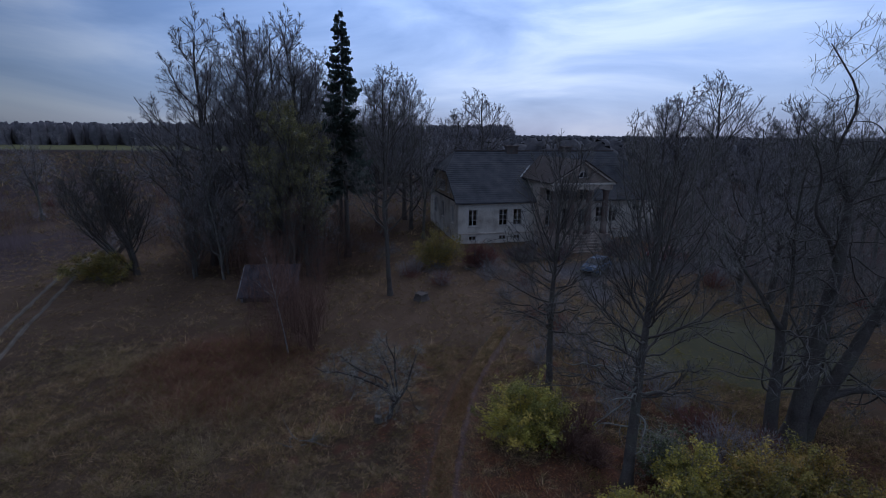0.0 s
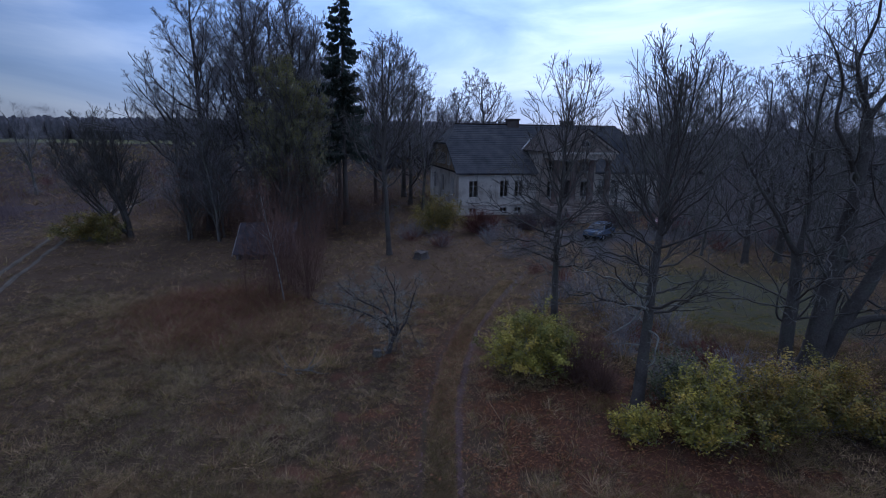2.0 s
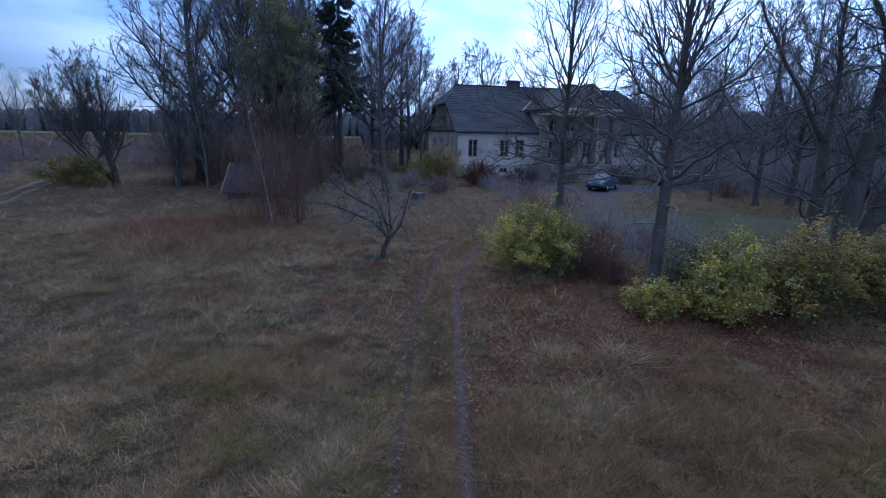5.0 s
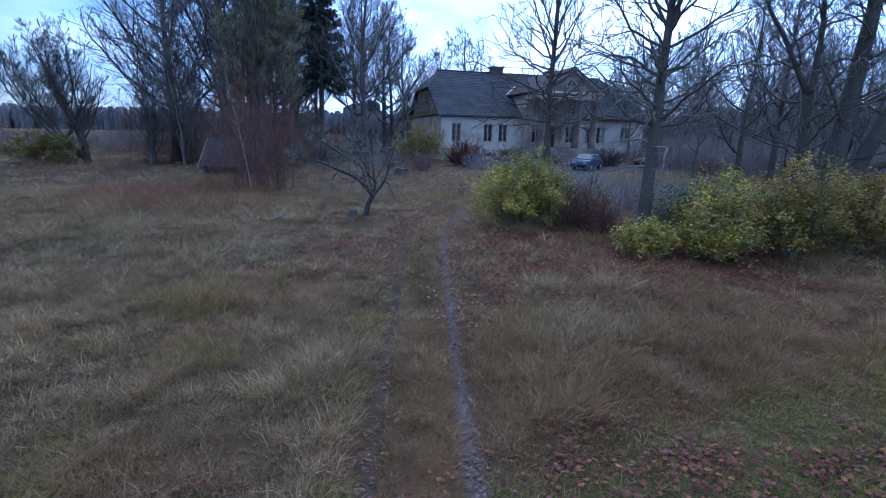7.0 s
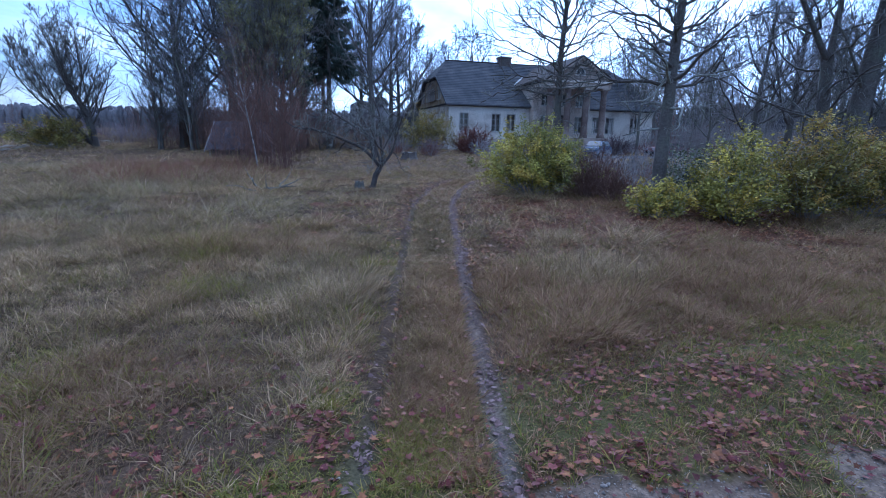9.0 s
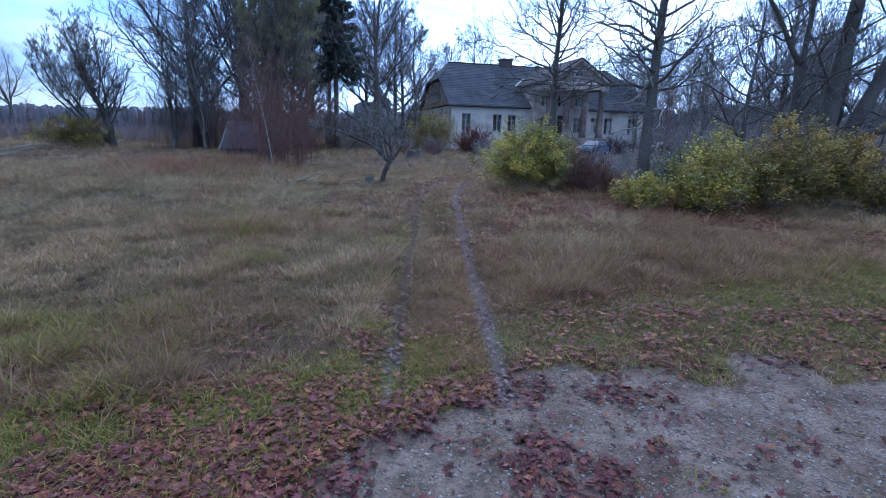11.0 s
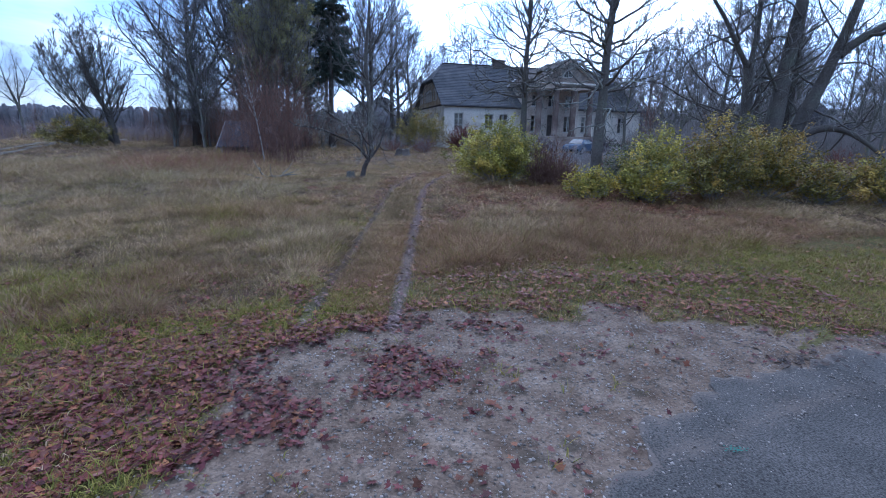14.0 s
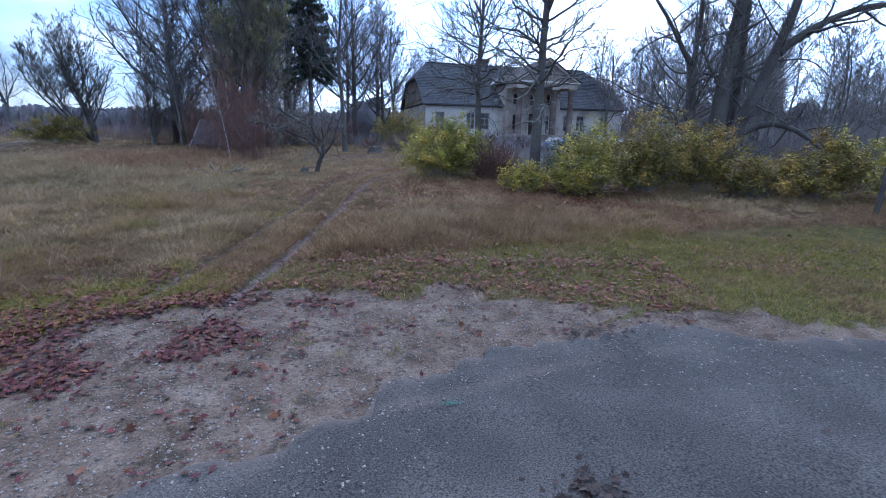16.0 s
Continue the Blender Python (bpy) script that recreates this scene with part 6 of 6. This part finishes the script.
gr_rng = np.random.default_rng(21)
for nm, sets in (("meadow_grass", ((22000, 5, (-8, 14), (0.2, 8.5), 0.06, 0.17, 0.0045, True), (8000, 5, (-5.5, 0.3), (0.0, 4.0), 0.05, 0.13, 0.0045, True), (7000, 9, (-8, 12), (1.5, 5.5), 0.16, 0.50, 0.0045), (17000, 9, (-13, 17), (5, 11), 0.16, 0.5, 0.0042), (17000, 10, (-26, 22), (11, 30), 0.2, 0.58, 0.009, False, True), (3600, 26, (-24, 20), (12, 30), 0.3, 0.6, 0.008, False, True, 0.0, 2.2), (2600, 44, (-11, 14), (3.4, 13), 0.26, 0.5, 0.0045, False, True, 0.0, 2.2), (44000, 6, (-22, 20), (11, 28), 0.1, 0.28, 0.010, False, True), (36000, 9, (-11, 14), (3.6, 12.5), 0.16, 0.42, 0.0055, False, True), (15000, 6, (-5, 9), (4.0, 13), 0.06, 0.16, 0.004, False, True, 0.42), (9000, 6, (-5, 9), (13, 33), 0.08, 0.2, 0.008, False, True, 0.42))), ("far_meadow_grass", ((34000, 7, (-50, 34), (28, 62), 0.18, 0.5, 0.012, False, True), (5000, 5, (-150, 40), (62, 110), 0.8, 1.8, 0.045, False, True), (4500, 4, (-260, 60), (110, 330), 1.6, 3.4, 0.12, False, True)))):
    V, Q, Tt, C, o = [], [], [], [], 0
    for s in sets:
        v, q, t, c = blades(gr_rng, *s)
        V.append(v)
        Q.append(q + o)
        Tt.append(t + o)
        C.append(c)
        o += len(v)
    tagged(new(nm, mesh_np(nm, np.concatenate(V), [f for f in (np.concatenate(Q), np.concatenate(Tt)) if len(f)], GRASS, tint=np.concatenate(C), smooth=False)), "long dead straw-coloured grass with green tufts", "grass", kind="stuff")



def thicket(rng, n, place, h0, h1, w, tone, name, label):
    """Leafless undergrowth: upright forked whips, seen only from afar."""
    xy = np.array([place() for k in range(n)])
    per = 7
    x, y = np.repeat(xy[:, 0], per) + rng.normal(0, 0.5, n * per), np.repeat(xy[:, 1], per) + rng.normal(0, 0.5, n * per)
    m = n * per
    h = np.repeat(rng.uniform(h0, h1, n), per) * rng.uniform(0.5, 1.1, m)
    a, b = rng.uniform(0, 6.28, m), rng.uniform(0.05, 0.4, m) * h
    P = np.stack([np.stack([x, y, ground_z(x, y) - 0.05], 1), np.stack([x + np.cos(a) * b * 0.4, y + np.sin(a) * b * 0.4, ground_z(x, y) + h * 0.55], 1), np.stack([x + np.cos(a) * b, y + np.sin(a) * b, ground_z(x, y) + h], 1)], 1)
    R = np.stack([np.full(m, w), np.full(m, w * 0.7), np.full(m, w * 0.25)], 1)
    Q, S = sprout(rng, P, R, per=4, length=(h0 + h1) * 0.16, angle=38, n=3, t0=0.25, up=0.1, wiggle=0.15)
    v, f = merge([tubes(P, R, 2), tubes(Q, np.maximum(S, w * 0.35), 2)])
    return tagged(new(name, mesh_np(name, v, [f], tone)), label, "undergrowth", kind="stuff")


def sector(rng, a0, a1, d0, d1):
    a, d = radians(rng.uniform(a0, a1)), rng.uniform(d0, d1)
    return d * math.sin(a), d * math.cos(a)


tk = np.random.default_rng(77)
thicket(tk, 1500, lambda: sector(tk, 24, 54, 50, 110), 1.2, 4.2, 0.02, TWIG_PALE, "undergrowth", "dark leafless undergrowth between the park trees")
thicket(tk, 900, lambda: sector(tk, -56, -17, 62, 150), 1.0, 3.2, 0.022, TWIG_SCRUB, "field_scrub", "brown leafless scrub on the old field")
thicket(tk, 900, lambda: (tk.uniform(-26, -6), tk.uniform(44, 70)), 1.5, 5.5, 0.016, TWIG_SAP, "clump_undergrowth", "brown undergrowth below the tall clump")
LOBES = np.array([(0.0, -0.5), (0.12, -0.22), (0.42, -0.30), (0.30, -0.05), (0.52, 0.15), (0.22, 0.18), (0.0, 0.55), (-0.22, 0.18), (-0.52, 0.15), (-0.30, -0.05), (-0.42, -0.30), (-0.12, -0.22)])


def leaf_shapes(rng, n, xr, yr):
    x, y = rng.uniform(*xr, n), rng.uniform(*yr, n)
    g, lf, gr, rd = masks(x, y)
    keep = (rng.uniform(size=n) < np.maximum(lf, 0.06 + 0.07 * (x > 4) * (y > 4) * (y < 9) + np.where(y > 5.5, 0.55, 0.24) * np.exp(-((y - 5.0) / 1.5) ** 2) * sstep(0.8, 1.8, x) * (0.6 + 1.2 * sstep(-0.15, 0.35, fbm(x, y, 0.8, 44))) + 0.16 * (y < 5) * sstep(-0.5, 0.6, y - 3.68 - 0.62 * x) * (x < 0.5))) & (rng.uniform(size=n) < 1 - 0.5 * g) & (y > asphalt_edge(x) - 0.25 * rng.uniform(size=n))
    return x[keep], y[keep]


def leaf_verts(rng, x, y, size):
    n = len(x)
    a, s = rng.uniform(0, 2 * np.pi, n), size * rng.uniform(0.5, 1.45, n)
    sq = rng.uniform(0.45, 1.1, (n, 1))
    px, py = (LOBES[:, 0][None] + rng.normal(0, 0.06, (n, 12))) * s[:, None] * sq, (LOBES[:, 1][None] + rng.normal(0, 0.06, (n, 12))) * s[:, None]
    curl = (px ** 2 + py ** 2) / s[:, None] * rng.uniform(-0.2, 0.55, n)[:, None]
    vx = x[:, None] + px * np.cos(a)[:, None] - py * np.sin(a)[:, None]
    vy = y[:, None] + px * np.sin(a)[:, None] + py * np.cos(a)[:, None]
    tilt = rng.normal(0, 0.25, (n, 1)) * px + rng.normal(0, 0.25, (n, 1)) * py
    vz = ground_z(x, y)[:, None] + 0.012 + rng.uniform(0, 0.03, (n, 1)) + (rng.uniform(0, 0.09, n) * sstep(0.5, 0.1, masks(x, y)[0]) * sstep(3.8, 5.2, y) + 0.045 * sstep(0.05, -0.6, y - asphalt_edge(x)))[:, None] + curl + np.maximum(tilt, -0.02)
    return np.stack([vx, vy, vz], 2)


lr = np.random.default_rng(31)
lx, ly = [], []
for n, xr, yr in ((34000, (-6, 8), (-0.5, 6.0)), (26000, (-5, 2.5), (-0.3, 3.8)), (36000, (-3, 13), (5.5, 21)), (22000, (-1.2, 4.2), (4, 27))):
    a, b = leaf_shapes(lr, n, xr, yr)
    lx.append(a)
    ly.append(b)
# blown together on the asphalt, and a few lying alone
lx += [4.75 + lr.normal(0, 0.2, 70), lr.uniform(3.2, 9.0, 9), 5.7 + lr.normal(0, 0.38, 60)]
ly += [-0.3 + lr.normal(0, 0.11, 70), lr.uniform(-1.6, 0.6, 9), 2.6 + lr.normal(0, 0.16, 60)]
lx, ly = np.concatenate(lx), np.concatenate(ly)
lv_ = leaf_verts(lr, lx, ly, 0.07)
k = len(lx)
cols = np.array([(0.13, 0.042, 0.045), (0.17, 0.062, 0.06), (0.10, 0.036, 0.04), (0.18, 0.08, 0.045), (0.15, 0.066, 0.06), (0.24, 0.12, 0.06), (0.19, 0.10, 0.085)])[lr.integers(0, 7, k)] * lr.uniform(0.45, 1.5, (k, 1)) * np.array((0.94, 0.78, 0.70))
cols = np.where(((lr.uniform(size=k) < 0.22) & (ly > 3.6))[:, None], np.array((0.20, 0.088, 0.042)) * lr.uniform(0.6, 1.2, (k, 1)), cols)
cols = np.where((ly > 9)[:, None], np.array((0.26, 0.12, 0.055)) * lr.uniform(0.35, 1.3, (k, 1)), cols)
cols = cols * np.where((masks(lx, ly)[0] > 0.45)[:, None], np.array((0.74, 0.74, 0.84)), np.ones(3))
cols = np.where((ruts(lx, ly) > 0.35)[:, None], np.array((0.19, 0.125, 0.12)) * lr.uniform(0.45, 1.35, (k, 1)), cols)
cols[-139:] = np.array((0.05, 0.034, 0.028)) * lr.uniform(0.5, 1.6, (139, 1))
near = np.flatnonzero((ly > 0.6) & (ly < 3.4) & (np.abs(lx) < 3.5))[:300]
rest = np.setdiff1d(np.arange(k), near)
tagged(new("leaf_litter", mesh_np("leaf_litter", lv_[rest].reshape(-1, 3), [np.arange(len(rest) * 12).reshape(-1, 12)], LITTER, tint=np.repeat(cols[rest], 12, axis=0), smooth=False)), "fallen reddish brown maple leaves on the verge", "leaf litter", kind="stuff")
pile = thing("leaf_carpet", "loose fallen maple leaves, red-brown, by the gravel", "leaf litter", pose(0, 0, 0))
kinds = []
for j in range(10):
    vv = leaf_verts(lr, np.zeros(1), np.array([-900.0]), 0.07)[0]
    vv = vv - np.array([0, -900.0, gz(0, -900.0)])
    kinds.append(mesh_np("leaf", vv, [np.arange(12).reshape(1, 12)], LEAF_P, smooth=False))
for q, i in enumerate(near):
    ob = part("leaf", kinds[q % 10], None, pile)
    ob.matrix_local = pose(lx[i], ly[i], gz(lx[i], ly[i]) + 0.004, 0, 0, (q * 71.3) % 360)


def stones(rng, n, xr, yr, s0, s1, loose=False):
    x, y = rng.uniform(*xr, n), rng.uniform(*yr, n)
    g = masks(x, y)[0]
    keep = (rng.uniform(size=n) < g * 0.95 + 0.6 * ruts(x, y)) & (y > asphalt_edge(x) - 1.9 * rng.uniform(size=n) ** 2.0)
    if loose:
        keep = y < asphalt_edge(x) - 0.2
    x, y = x[keep], y[keep]
    n = len(x)
    s = s0 * (s1 / s0) ** (rng.uniform(size=n) ** 3)
    b = np.array([(1, 0, 0), (0, 1, 0), (-1, 0, 0), (0, -1, 0), (0, 0, 0.7), (0, 0, -0.7)], dtype=float)
    v = b[None] * (s[:, None, None] * rng.uniform(0.6, 1.25, (n, 6, 1))) + rng.normal(0, 0.12, (n, 6, 3)) * s[:, None, None]
    a = rng.uniform(0, 6.28, n)
    vx = v[..., 0] * np.cos(a)[:, None] - v[..., 1] * np.sin(a)[:, None]
    vy = v[..., 0] * np.sin(a)[:, None] + v[..., 1] * np.cos(a)[:, None]
    v = np.stack([vx + x[:, None], vy + y[:, None], v[..., 2] + (ground_z(x, y) + 0.15 * s + 0.036 * sstep(0.0, -0.9, y - asphalt_edge(x)))[:, None]], 2)
    f = np.array([(0, 1, 4), (1, 2, 4), (2, 3, 4), (3, 0, 4), (1, 0, 5), (2, 1, 5), (3, 2, 5), (0, 3, 5)])
    return v.reshape(-1, 3), (np.arange(n)[:, None, None] * 6 + f[None]).reshape(-1, 3)


v, f = stones(lr, 80000, (-2.5, 9), (-2.2, 6.5), 0.006, 0.024)
v2, f2 = stones(lr, 9000, (1.0, 10), (-3.0, 3.2), 0.004, 0.011, loose=True)
v, f = merge([(v, f), (v2, f2)])
tagged(new("gravel_stones", mesh_np("gravel_stones", v, [f], STONE, smooth=False)), "loose grey gravel and pebbles on the shoulder", "gravel", kind="stuff")


def build_mark(x, y):
    """A splash of green survey paint on the asphalt."""
    r = np.random.default_rng(4)
    xs, ys = x + r.normal(0, 0.05, 40), y + r.normal(0, 0.02, 40)
    v, f = [], []
    for k in range(40):
        s = 0.009 * r.uniform(0.4, 1.2)
        z = gz(xs[k], ys[k]) + 0.058
        v += [(xs[k] - s, ys[k] - s * 0.7, z), (xs[k] + s, ys[k] - s * 0.5, z), (xs[k] + s * 0.8, ys[k] + s, z), (xs[k] - s, ys[k] + s * 0.8, z)]
        f.append((4 * k, 4 * k + 1, 4 * k + 2, 4 * k + 3))
    m = material("green_paint", (0.05, 0.19, 0.15), rough=0.6, bump=0)
    return tagged(new("paint_mark", mesh_np("paint_mark", np.array(v), [np.array(f)], m, smooth=False)), "small green paint splash on the asphalt", "paint mark", kind="stuff")


build_mark(3.74, 0.82)
